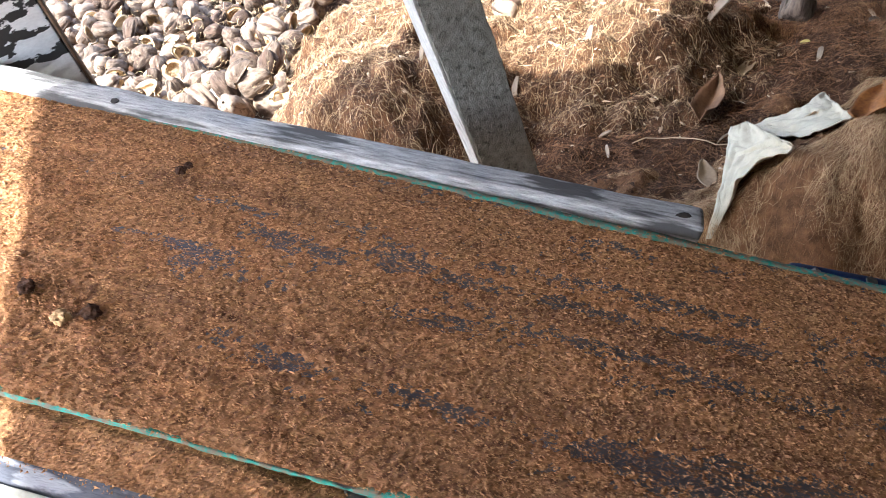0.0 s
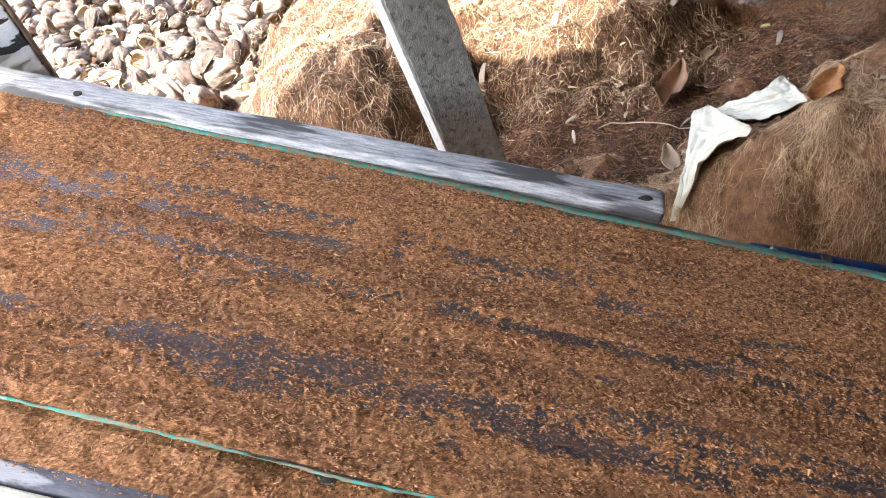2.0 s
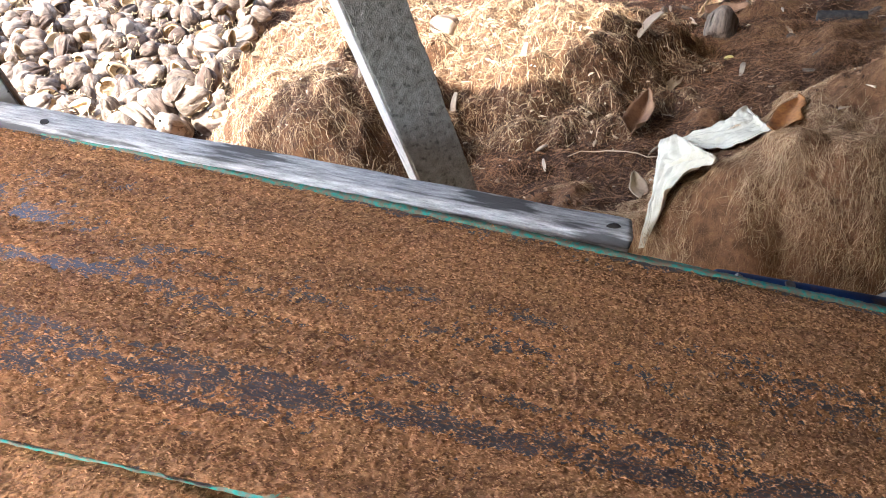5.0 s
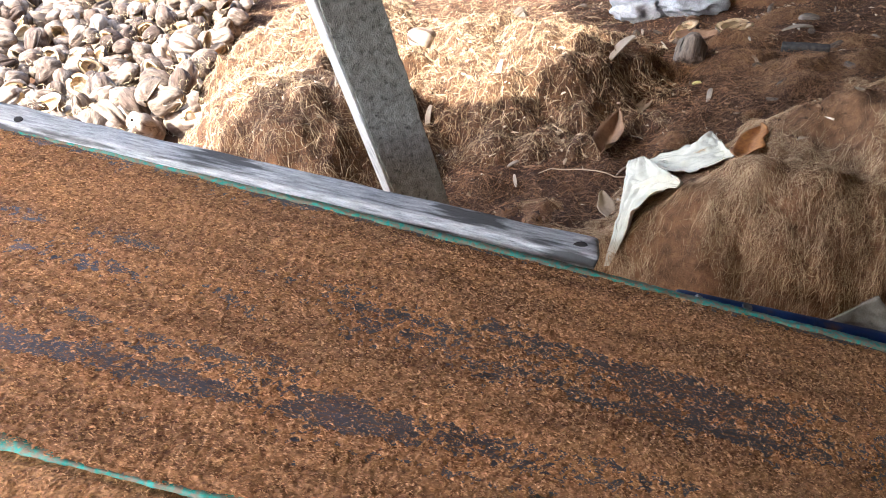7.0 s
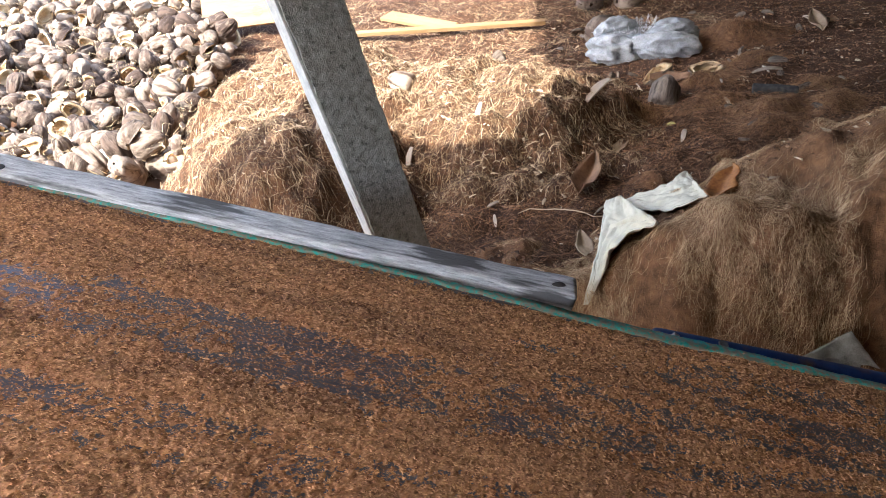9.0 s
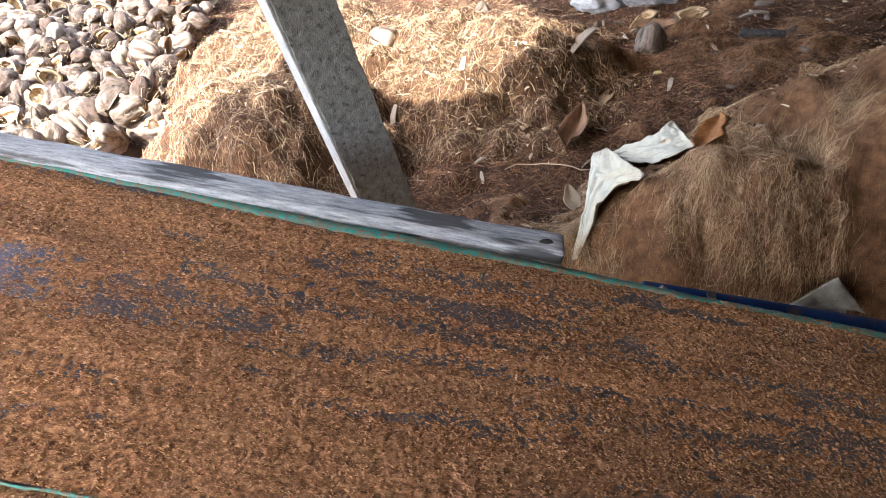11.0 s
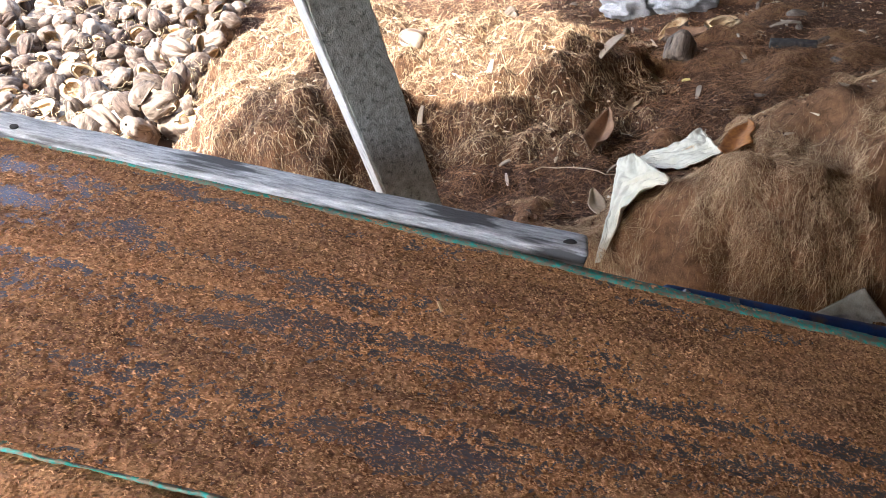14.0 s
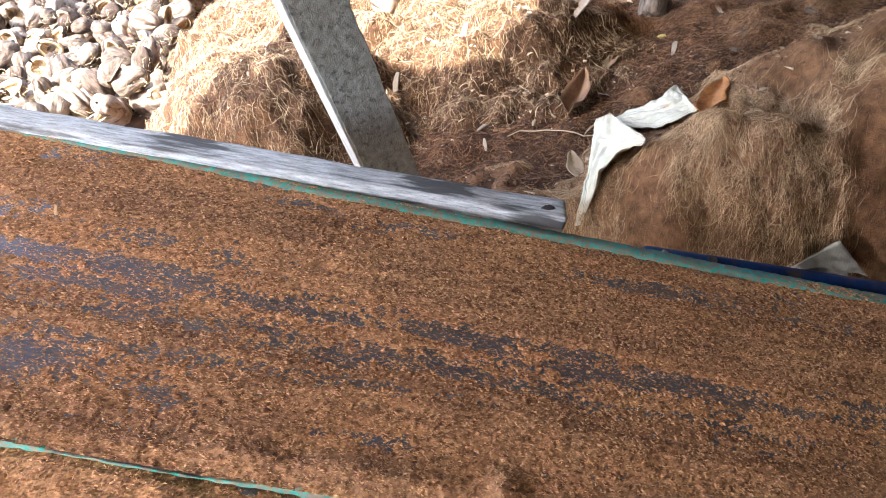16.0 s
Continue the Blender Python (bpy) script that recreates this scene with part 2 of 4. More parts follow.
def mound_z(x, y):
    """The sunlit heap of coarse fibre: two lobes, a steep side towards the belt."""
    h = 0.40 * bump(x, y, -0.02, 2.30, 0.46, 0.60, 0, 3.0)
    h = np.maximum(h, 0.31 * bump(x, y, 0.70, 2.62, 0.66, 0.72, 20, 3.5))
    h = np.maximum(h, 0.34 * bump(x, y, 0.1, 3.3, 0.62, 0.95, 0, 3.0))
    h = h * (0.76 + 0.48 * fbm(x * 3.6, y * 3.6, 21)) + 0.16 * (fbm(x * 8, y * 8, 25, 5) - 0.5)
    return ground_z(x, y) - 0.06 + h


def pile_z(x, y):
    """The soft heap of fine fibre beside the belt."""
    u, v = conveyor_uv(x, y)
    h = 0.44 * bump(u, v, 1.15, 0.62, 0.85, 0.42, 8, 2.6)
    h = np.maximum(h, 0.34 * bump(u, v, 0.50, 0.34, 0.42, 0.27, 0, 2.4))
    h = h * (0.86 + 0.28 * fbm(x * 3.5 + 4, y * 3.5, 41)) + 0.06 * (fbm(x * 6, y * 6, 45, 4) - 0.5) + 0.10 * (0.25 - np.abs(fbm(x * 4.2 + 3, y * 4.2, 47, 3) - 0.5)) + 0.06 * (fbm(x * 15, y * 15, 49, 4) - 0.5)
    lump = 1 - np.exp(-(((x - 0.85) / 0.28) ** 2 + ((y - 1.33) / 0.30) ** 2) ** 2)
    h = h + lump * (0.06 * (fbm(x * 7 + 5, y * 7, 46, 2) - 0.5) + 0.035 * (fbm(x * 16 + 5, y * 16, 48, 2) - 0.5))
    return ground_z(x, y) - 0.05 + h


def steps(lo, hi, step, reach=400.0):
    """Even steps inside, growing ones out to the horizon."""
    mid = list(np.arange(lo, hi + 1e-6, step))
    out, d = [], step
    while sum(out) < reach:
        d *= 1.5
        out.append(d)
    after = hi + np.cumsum(out)
    before = (lo - np.cumsum(out))[::-1]
    return np.concatenate([before, mid, after])


def surface(name, xs, ys, f, mat):
    gx, gy = np.meshgrid(xs, ys, indexing="ij")
    gz = f(gx, gy)
    return mesh_from(name, np.stack([gx, gy, gz], -1).reshape(-1, 3), grid_faces(len(xs), len(ys)), mat, True)


thing("ground", "brown earth littered with coir dust and fibre", "ground", kind="structure",
      me=surface("ground", steps(-3.2, 3.8, 0.03), steps(0.6, 7.2, 0.03), ground_z, GROUND))


def heap_mesh(name, x0, x1, y0, y1, f, mat, step=0.02):
    """A heap's skin, cut off where it dives under the ground, and closed below by the ground."""
    xs, ys = np.arange(x0, x1, step), np.arange(y0, y1, step)
    gx, gy = np.meshgrid(xs, ys, indexing="ij")
    gz = f(gx, gy)
    high = gz > ground_z(gx, gy) - 0.03
    solid_part = gz - ground_z(gx, gy) > 0.12
    for _ in range(400):
        grown = solid_part.copy()
        grown[1:] |= solid_part[:-1]
        grown[:-1] |= solid_part[1:]
        grown[:, 1:] |= solid_part[:, :-1]
        grown[:, :-1] |= solid_part[:, 1:]
        grown &= high
        if (grown == solid_part).all():
            break
        solid_part = grown
    keep = solid_part.ravel()
    faces = grid_faces(len(xs), len(ys))
    faces = faces[keep[faces].any(1)]
    used = np.unique(faces)
    back_to = np.zeros(gx.size, np.int64)
    back_to[used] = np.arange(len(used))
    return mesh_from(name, np.stack([gx, gy, gz], -1).reshape(-1, 3)[used], back_to[faces], mat, True)


def strand_mesh(name, xy, f, mat, length, width, lift, flow=None, spread=1.0, seed=1, segs=4, curly=1.6, poke=1.0):
    """Loose fibres lying on a surface f: thin bent ribbons, each an island of its own."""
    r = np.random.default_rng(seed)
    n = len(xy)
    ang = r.uniform(0, 2 * np.pi, n) if flow is None else flow(xy[:, 0], xy[:, 1]) + r.normal(0, spread, n)
    ln = r.uniform(*length, n)
    curl = r.normal(0, curly, n)
    w = r.uniform(*width, n)
    up = r.uniform(0, lift, n) * r.uniform(0, 1, n)
    tilt = r.normal(0, 0.35, n)
    pts, sides = [], []
    x, y = xy[:, 0].copy(), xy[:, 1].copy()
    for k in range(segs + 1):
        t = k / segs
        a = ang + curl * (t - 0.5)
        z = f(x, y) + 0.002 + up * np.sin(np.pi * min(t * 1.2, 1)) + poke * tilt * ln * t * 0.25 * (tilt > 0)
        pts.append(np.stack([x, y, z], -1))
        sides.append(np.stack([-np.sin(a), np.cos(a), r.normal(0, 0.5, n)], -1) * (w * (1 - 0.6 * t))[:, None] / 2)
        dx, dy = np.cos(a) * ln / segs, np.sin(a) * ln / segs
        rise = (f(x + dx, y + dy) - f(x, y)) / (ln / segs)
        short = 1 / np.sqrt(1 + rise * rise)
        x, y = x + dx * short, y + dy * short
    verts = np.stack([np.stack([p - s, p + s], 1) for p, s in zip(pts, sides)], 1).reshape(n, -1, 3)
    per = 2 * (segs + 1)
    q = np.array([[2 * k, 2 * k + 2, 2 * k + 3, 2 * k + 1] for k in range(segs)])
    faces = (np.arange(n)[:, None, None] * per + q[None]).reshape(-1, 4)
    return mesh_from(name, verts.reshape(-1, 3), faces, mat)


def scatter(n, x0, x1, y0, y1, want, seed):
    r = np.random.default_rng(seed)
    p = np.stack([r.uniform(x0, x1, n), r.uniform(y0, y1, n)], -1)
    return p[want(p[:, 0], p[:, 1])]


def on_mound(x, y):
    return mound_z(x, y) > ground_z(x, y) - 0.01


def on_pile(x, y):
    return pile_z(x, y) > ground_z(x, y) - 0.01


def top_z(x, y):
    return np.maximum(np.maximum(ground_z(x, y), mound_z(x, y)), pile_z(x, y))


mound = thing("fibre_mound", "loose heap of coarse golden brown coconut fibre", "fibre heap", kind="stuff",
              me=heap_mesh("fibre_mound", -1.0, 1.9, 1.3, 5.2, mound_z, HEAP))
part("fibre_cover", strand_mesh("fibre_cover", scatter(120000, -1.0, 1.9, 1.3, 4.7, on_mound, 11), mound_z, FIBRE, (0.025, 0.095), (0.0005, 0.0018), 0.024, seed=12, segs=3, curly=1.5, poke=0.6), FIBRE, mound)
part("shred_cover", strand_mesh("shred_cover", scatter(9000, -1.0, 1.9, 1.3, 4.7, on_mound, 111), mound_z, SHRED, (0.02, 0.075), (0.0012, 0.0038), 0.025, seed=112, segs=3, curly=1.0), SHRED, mound)
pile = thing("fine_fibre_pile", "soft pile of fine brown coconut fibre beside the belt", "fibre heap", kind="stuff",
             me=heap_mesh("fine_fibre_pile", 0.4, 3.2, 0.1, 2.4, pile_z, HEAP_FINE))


def pile_flow(x, y):
    return 0.6 + 11.0 * (fbm(x * 3.4, y * 3.4, 71, 2) - 0.5) + 3.0 * (fbm(x * 11, y * 11, 73, 2) - 0.5)


def locks(x, y):
    """Where the long pale locks lie; the rest of the pile is short dusty fuzz."""
    return on_pile(x, y) & (fbm(x * 5.5 + 2, y * 5.5, 75, 3) > 0.51)


part("fuzz_cover", strand_mesh("fuzz_cover", scatter(80000, 0.5, 2.3, 0.3, 2.0, on_pile, 13), pile_z, FIBRE_DUSTY, (0.012, 0.05), (0.0004, 0.0009), 0.010, pile_flow, 1.2, 14, 2, 3.4, 0.3), FIBRE_DUSTY, pile)
part("fibre_cover", strand_mesh("fibre_cover", scatter(72000, 0.5, 1.9, 0.5, 1.9, locks, 113), pile_z, FIBRE_SOFT, (0.04, 0.12), (0.0005, 0.0011), 0.012, pile_flow, 0.6, 114, 5, 4.0, 0.12), FIBRE_SOFT, pile)
thing("fibre_litter", "coir fibres strewn over the brown earth", "fibre", kind="stuff",
      me=strand_mesh("fibre_litter", scatter(76000, -0.6, 3.2, 1.1, 5.8, lambda x, y: ~on_mound(x, y), 15), ground_z, FIBRE_DARK, (0.02, 0.09), (0.0008, 0.0020), 0.02, seed=16, segs=2))

thing("matted_fibre_litter", "tangled brown coir fibres covering the earth by the mound", "fibre", kind="stuff",
      me=strand_mesh("matted_fibre_litter", scatter(30000, 0.15, 1.9, 1.25, 2.9, lambda x, y: ~on_mound(x, y) & ~on_pile(x, y), 19), ground_z, FIBRE_LITTER, (0.03, 0.10), (0.0008, 0.0024), 0.022, seed=20, segs=2, poke=0.5))
thing("bright_fibre_litter", "pale coir fibres strewn behind the mound", "fibre", kind="stuff",
      me=strand_mesh("bright_fibre_litter", scatter(18000, -0.5, 2.6, 3.2, 5.9, lambda x, y: ~on_mound(x, y), 17), ground_z, FIBRE, (0.03, 0.11), (0.0014, 0.003), 0.03, seed=18, segs=2))


def flakes(n, pos, size, seed, flat=0.35):
    """n small crumbs: uneven flat tetrahedra, as verts and triangles."""
    r = np.random.default_rng(seed)
    base = np.array([[1, 0, -0.4], [-0.6, 0.75, -0.35], [-0.55, -0.7, -0.3], [0.05, 0.1, 0.75]])
    v = base[None] + r.normal(0, 0.22, (n, 4, 3))
    s = size[:, None] * np.stack([np.ones(n), r.uniform(0.3, 0.7, n), r.uniform(0.3, 0.9, n) * flat * 2], -1)
    v = v * s[:, None]
    a, b = r.uniform(0, 2 * np.pi, n), r.normal(0, 0.5, n)
    ca, sa, cb, sb = np.cos(a), np.sin(a), np.cos(b), np.sin(b)
    y, z = v[:, :, 1] * cb[:, None] - v[:, :, 2] * sb[:, None], v[:, :, 1] * sb[:, None] + v[:, :, 2] * cb[:, None]
    x = v[:, :, 0]
    v = np.stack([x * ca[:, None] - y * sa[:, None], x * sa[:, None] + y * ca[:, None], z], -1) + pos[:, None]
    f = np.array([[0, 1, 3], [1, 2, 3], [2, 0, 3]])
    return v.reshape(-1, 3), (np.arange(n)[:, None, None] * 4 + f[None]).reshape(-1, 3)


def chip_field(n, want, seed, lo, hi):
    p = scatter(n, -0.8, 3.2, 1.2, 4.4, want, seed)
    r = np.random.default_rng(seed + 1)
    pos = np.concatenate([p, (top_z(p[:, 0], p[:, 1]) + 0.003)[:, None]], 1)
    v, f = flakes(len(p), pos, lo + (hi - lo) * r.random(len(p)) ** 4, seed + 2, 0.2)
    return mesh_from("chips", v, f, CHIP)


thing("husk_chips", "pale husk chips and crumbs scattered on the fibre", "chips", kind="stuff", me=chip_field(2600, lambda x, y: x > -5, 31, 0.003, 0.022))

thing("mound_chips", "pale husk chips lying on the fibre mound", "chips", kind="stuff", me=chip_field(9000, on_mound, 37, 0.003, 0.020))

# ---- the conveyor ----
YAW, INCLINE = 22.3, 17.0
ORIGIN = Vector((0.433, 0.861, 0.653))
CONVEYOR = Matrix.Translation(ORIGIN) @ Matrix.Rotation(radians(-YAW), 4, 'Z') @ Matrix.Rotation(radians(INCLINE), 4, 'Y')
conveyor = thing("belt_conveyor", "inclined belt conveyor with timber side rails, carrying damp brown coir pith", "conveyor", at=CONVEYOR)
U_TAIL, U_HEAD, DRUM = 1.35, -1.75, 0.13
V_FAR, V_NEAR = -0.028, -0.598
V_MID, WIDTH = (V_FAR + V_NEAR) / 2, V_FAR - V_NEAR
RUN = U_TAIL - U_HEAD
LOOP = 2 * RUN + 2 * math.pi * DRUM
COUNT = 56
PIECE = LOOP / COUNT
SPEED = 0.30


def on_loop(s):
    """The pose, in the conveyor's space, of a belt piece s metres along the loop from the tail."""
    s %= LOOP
    half = math.pi * DRUM
    if s < RUN:
        return pose(U_TAIL - s, V_MID, 0)
    if s < RUN + half:
        a = (s - RUN) / DRUM
        return pose(U_HEAD - DRUM * math.sin(a), V_MID, -DRUM + DRUM * math.cos(a), 0, -math.degrees(a), 0)
    if s < 2 * RUN + half:
        return pose(U_HEAD + s - RUN - half, V_MID, -2 * DRUM, 0, -180, 0)
    a = math.pi + (s - 2 * RUN - half) / DRUM
    return pose(U_TAIL - DRUM * math.sin(a), V_MID, -DRUM + DRUM * math.cos(a), 0, -math.degrees(a), 0)


# heaps on the belt: how far along it, across it, their spread and height
MOUNDS = [((U_TAIL - u - SPEED * t) % LOOP, v, rs, rv, high) for u, t, v, rs, rv, high in (
    (-0.28, 16, -0.250, 0.07, 0.022, 0.012), (-0.42, 16, -0.245, 0.05, 0.02, 0.008), (-0.07, 16, -0.235, 0.022, 0.02, 0.014), (-0.17, 16, -0.250, 0.06, 0.02, 0.008),
    (-0.93, 0, -0.15, 0.06, 0.05, 0.009), (-0.80, 0, -0.19, 0.04, 0.03, 0.007), (-1.0, 0, 0.02, 0.07, 0.05, 0.006))]


def load_height(s, v):
    """Depth of the pith on the belt, in metres, at s along it and v across it; below 0 the belt is bare."""
    long = vnoise(s / 0.9, v / 0.045, 51) * 0.5 + vnoise(s / 0.45 + 9, v / 0.018, 52) * 0.32 + vnoise(s / 0.10, v / 0.02, 53) * 0.30
    thin = vnoise(s / 2.5, 0 * v, 54) * 0.12
    line = (0.04 + 0.50 * vnoise(s / 0.8, 0 * v, 59) * vnoise(s / 0.22, v / 0.03, 60)) * np.exp(-((v + 0.125 + 0.03 * vnoise(s / 1.5, 0 * v, 57)) / 0.036) ** 2) + 0.14 * np.exp(-((v - 0.02) / 0.03) ** 2)
    edge = np.clip((np.abs(v) - WIDTH / 2 + np.where(v > 0, 0.032, 0.022)) / 0.02, 0, 1) * (0.25 + 0.5 * vnoise(s / 0.2, v / 0.5, 55))
    crumb = 0.60 * (fbm(s / 0.009, v / 0.007, 56, 3) - 0.5) + 0.22 * (vnoise(s / 0.05, v / 0.03, 58) - 0.5)
    pad = 0.22 * np.clip((-0.19 - v) / 0.06, 0, 1) + 0.12 * np.clip((v - 0.16) / 0.06, 0, 1)
    heap = 0
    for s0, v0, rs, rv, high in MOUNDS:
        d = (s - s0 + LOOP / 2) % LOOP - LOOP / 2
        heap = heap + high * np.exp(-(d / rs) ** 2 - ((v - v0) / rv) ** 2)
    return heap + 0.0085 * (long + crumb + pad - thin - line - 0.6 * edge - 0.33)


def damp_at(s, v):
    return np.clip(vnoise(s / 0.7 + 3, v / 0.05, 61) * 0.7 + vnoise(s / 0.10, v / 0.015, 62) * 0.5 - 0.50, 0, 0.5)


def along(k):
    """How far along the belt piece k lies; the belt's joint comes at 2.87 m."""
    return k * PIECE if k * PIECE < 2.87 else k * PIECE - LOOP


def belt_piece(k):
    """One rigid piece of the belt with the pith that lies on it and its frayed green edges."""
    s0 = along(k)
    bm = box(PIECE, WIDTH, 0.009, 0)
    bmesh.ops.translate(bm, verts=bm.verts, vec=(0, 0, -0.0045))
    piece = part("belt_segment", bm, BELT, conveyor)
    nu, nv = 28, 120
    lu, lv = np.linspace(-PIECE / 2, PIECE / 2, nu), np.linspace(-WIDTH / 2, WIDTH / 2, nv)
    gu, gv = np.meshgrid(lu, lv, indexing="ij")
    h = load_height(s0 - gu, gv)
    rr = np.random.default_rng(9000 + k)
    jit = rr.normal(0, 1, gu.shape)
    jit[[0, -1]] = 0
    h = h + 0.0005 * jit
    gz = np.clip(h, -0.004, 0.02)
    me = mesh_from("pith", np.stack([gu, gv, gz], -1).reshape(-1, 3), grid_faces(nu, nv), PITH)
    me.attributes.new("damp", 'FLOAT', 'POINT').data.foreach_set("value", damp_at(s0 - gu, gv).ravel().astype(np.float32))
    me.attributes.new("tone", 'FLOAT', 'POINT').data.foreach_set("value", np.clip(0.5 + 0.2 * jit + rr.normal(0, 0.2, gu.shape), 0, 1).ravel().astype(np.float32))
    part("pith", me, PITH, piece)
    r = np.random.default_rng(1000 + k)
    n = 8600
    pu, pv = r.uniform(-PIECE / 2, PIECE / 2, n), r.uniform(-WIDTH / 2, WIDTH / 2 - 0.003, n)
    ph = load_height(s0 - pu, pv)
    keep = r.random(n) < np.where(ph > 0, 0.94, 0.38 + 0.56 * np.exp(np.minimum(ph, 0) / 0.0022))
    pu, pv, ph = pu[keep], pv[keep], ph[keep]
    n = len(pu)
    size = 0.0015 + 0.0016 * r.random(n) ** 1.5 + 0.0030 * r.random(n) ** 22
    size = size * np.where(ph > -0.0008, 1, 0.72)
    v, f = flakes(n, np.stack([pu, pv, np.maximum(ph, 0) + 0.0012], -1), size, 2000 + k)
    me = mesh_from("crumb_cover", v, f, FLAKE)
    me.attributes.new("damp", 'FLOAT', 'POINT').data.foreach_set("value", np.repeat(damp_at(s0 - pu, pv) * r.uniform(0, 1, n), 4).astype(np.float32))
    part("crumb_cover", me, FLAKE, piece)
    for side in (1, -1):
        m = 26
        lu = np.linspace(-PIECE / 2, PIECE / 2, m)
        w = (0.008 + 0.014 * np.clip(vnoise((s0 - lu) / 0.5, 0 * lu + 7, 64) * 1.6 - 0.5, 0, 1) if side > 0 else -0.005 + 0.017 * np.clip(vnoise((s0 - lu) / 0.13, 0 * lu - 7, 64) * 2.2 - 0.95, 0, 1)) + 0.004 * vnoise((s0 - lu) / 0.02, 0 * lu + side, 68) + 0.003 * vnoise((s0 - lu) / 0.012, 0 * lu, 65)
        out = 0.0035 * (vnoise((s0 - lu) / 0.14, 0 * lu + side * 3, 66) - 0.4) + 0.0025 * vnoise((s0 - lu) / 0.01, 0 * lu, 67)
        rows = [np.stack([lu, side * (WIDTH / 2 + o), 0 * lu + z], -1) for o, z in ((out + 0.001, -0.006), (out + 0.002, 0.0010), (-w, 0.0040 if side > 0 else 0.0018), (-w - 0.001, -0.002))]
        part("green_edge", mesh_from("green_edge", np.stack(rows, 0).reshape(-1, 3), grid_faces(4, m), GREEN, True), GREEN, piece, "frayed green fabric edge")
    return piece


belt = [belt_piece(k) for k in range(COUNT)]


def clump(k, u, v, r, mat, seed, flat=0.6):
    """A lump lying on belt piece k."""
    bm = bmesh.new()
    bmesh.ops.create_icosphere(bm, subdivisions=3, radius=r)
    for w in bm.verts:
        w.co *= 1 + 0.5 * noise.fractal(w.co * (1.6 / r) + Vector((seed, 0, 0)), 1.0, 2.0, 3)
        w.co.z *= flat
    part("clump", bm, mat, belt[k % COUNT], at=pose(u, v, max(0.0, float(load_height(along(k % COUNT) - u, v))) + r * flat * 0.6))


# a piece's number for a place u on the run at t seconds
def piece_at(u, t):
    s = (U_TAIL - u - SPEED * t) % LOOP
    k = round(s / PIECE)
    return k, k * PIECE - s


DARK_CRUMB = material("dark damp crumb", (0.035, 0.015, 0.008), (0.12, 0.055, 0.025), 60, 0.9, bump=0.8)
PALE_CRUMB = material("pale fibre crumb", (0.45, 0.27, 0.12), (0.70, 0.48, 0.24), 60, 0.9, bump=0.5)
for u, v, t, r, mat, sd in ((-0.853, 0.165, 0, 0.009, DARK_CRUMB, 1), (-0.845, 0.180, 0, 0.007, DARK_CRUMB, 2), (-0.93, -0.135, 0, 0.012, DARK_CRUMB, 3), (-0.83, -0.145, 0, 0.013, DARK_CRUMB, 4),
                            (-0.86, -0.165, 0, 0.012, PALE_CRUMB, 5)):
    k, du = piece_at(u, t)
    clump(k, du, v, r, mat, sd)
k, du = piece_at(-0.524, 15.0)
part("splinter", box(0.022, 0.005, 0.003, 0.001), PALE_CRUMB, belt[k % COUNT], "pale wood splinter", at=pose(du, 0.108, 0.007, 0, 0, 115))


def in_conveyor(u, v, w=0.0, rx=0, ry=0, rz=0):
    return pose(u, v, w, rx, ry, rz)


# far rail: a weathered timber that ends beside the pile
rail = part("side_rail", box(1.92, 0.056, 0.046, 0.009, 90, 0.0035, 1), WOOD_GREY, conveyor, "weathered grey timber rail", at=in_conveyor(-0.930, -0.009, -0.006, 0, 0, 1.9), smooth=True)
bm = bmesh.new()
bmesh.ops.create_icosphere(bm, subdivisions=3, radius=0.015)
for v in bm.verts:
    v.co *= 1 + 0.15 * noise.noise(v.co * 90)
    v.co = Vector((v.co.x * 1.25, v.co.y, v.co.z * 0.3))
part("knot", bm, WOOD_DARK, rail, "dark knot", at=pose(0.925, -0.012, 0.018, 35, 0, 10), smooth=True)
part("nail", tube(0.009, 0.007, 0.006, 12, 'z'), WOOD_DARK, rail, "rusty nail head", at=pose(-0.110, -0.012, 0.022))
part("packing", box(1.92, 0.044, 0.05, 0.004, 20, 0.003, 2), WOOD_RAW, conveyor, "brown worn timber under the rail", at=in_conveyor(-0.930, -0.006, -0.056, 0, 0, 1.9))
# near rail, with the ledge of spilt pith between it and the belt
part("side_rail", box(2.9, 0.06, 0.06, 0.010, 60, 0.004, 5), PAINT_WORN, conveyor, "dark timber rail with flaking white paint", at=in_conveyor(-0.25, -0.668, -0.042, 0, 0, 0), smooth=True)
part("rail_cap", box(2.9, 0.012, 0.05, 0.003), CREAM, conveyor, "cream painted edge", at=in_conveyor(-0.25, -0.706, -0.036))
for u0, v, w, half, ln in ((0.775, 0.018, -0.033, 0.022, 1.15), (-0.2, -0.745, -0.062, 0.03, 3.0)):
    frame_bar = part("frame_beam", box(ln, 2 * half, 2 * half, half * 0.8), BLUE, conveyor, "blue enamelled steel frame pipe", at=in_conveyor(u0, v, w, 0, -3.0 if ln < 2 else 0, 0), smooth=True)
    for u in (-0.38 * ln, 0.4 * ln):
        part("bolt", tube(0.010, 0.010, 0.008, 6, 'z'), STEEL, frame_bar, at=pose(u, 0, half))
part("idler_bracket", box(0.014, 0.008, 0.03, 0.002), STEEL, conveyor, at=in_conveyor(0.225, -0.012, -0.022, 0, 25, 0))
gu, gv = np.meshgrid(np.linspace(-1.6, 1.0, 860), np.linspace(-0.672, -0.592, 30), indexing="ij")
gz = -0.016 + 0.012 * fbm(gu / 0.05, gv / 0.03, 81)  - 0.006 * np.clip((gv + 0.615) / 0.02, 0, 1) + 0.010 * vnoise(gu / 0.2, gv / 0.2, 82)
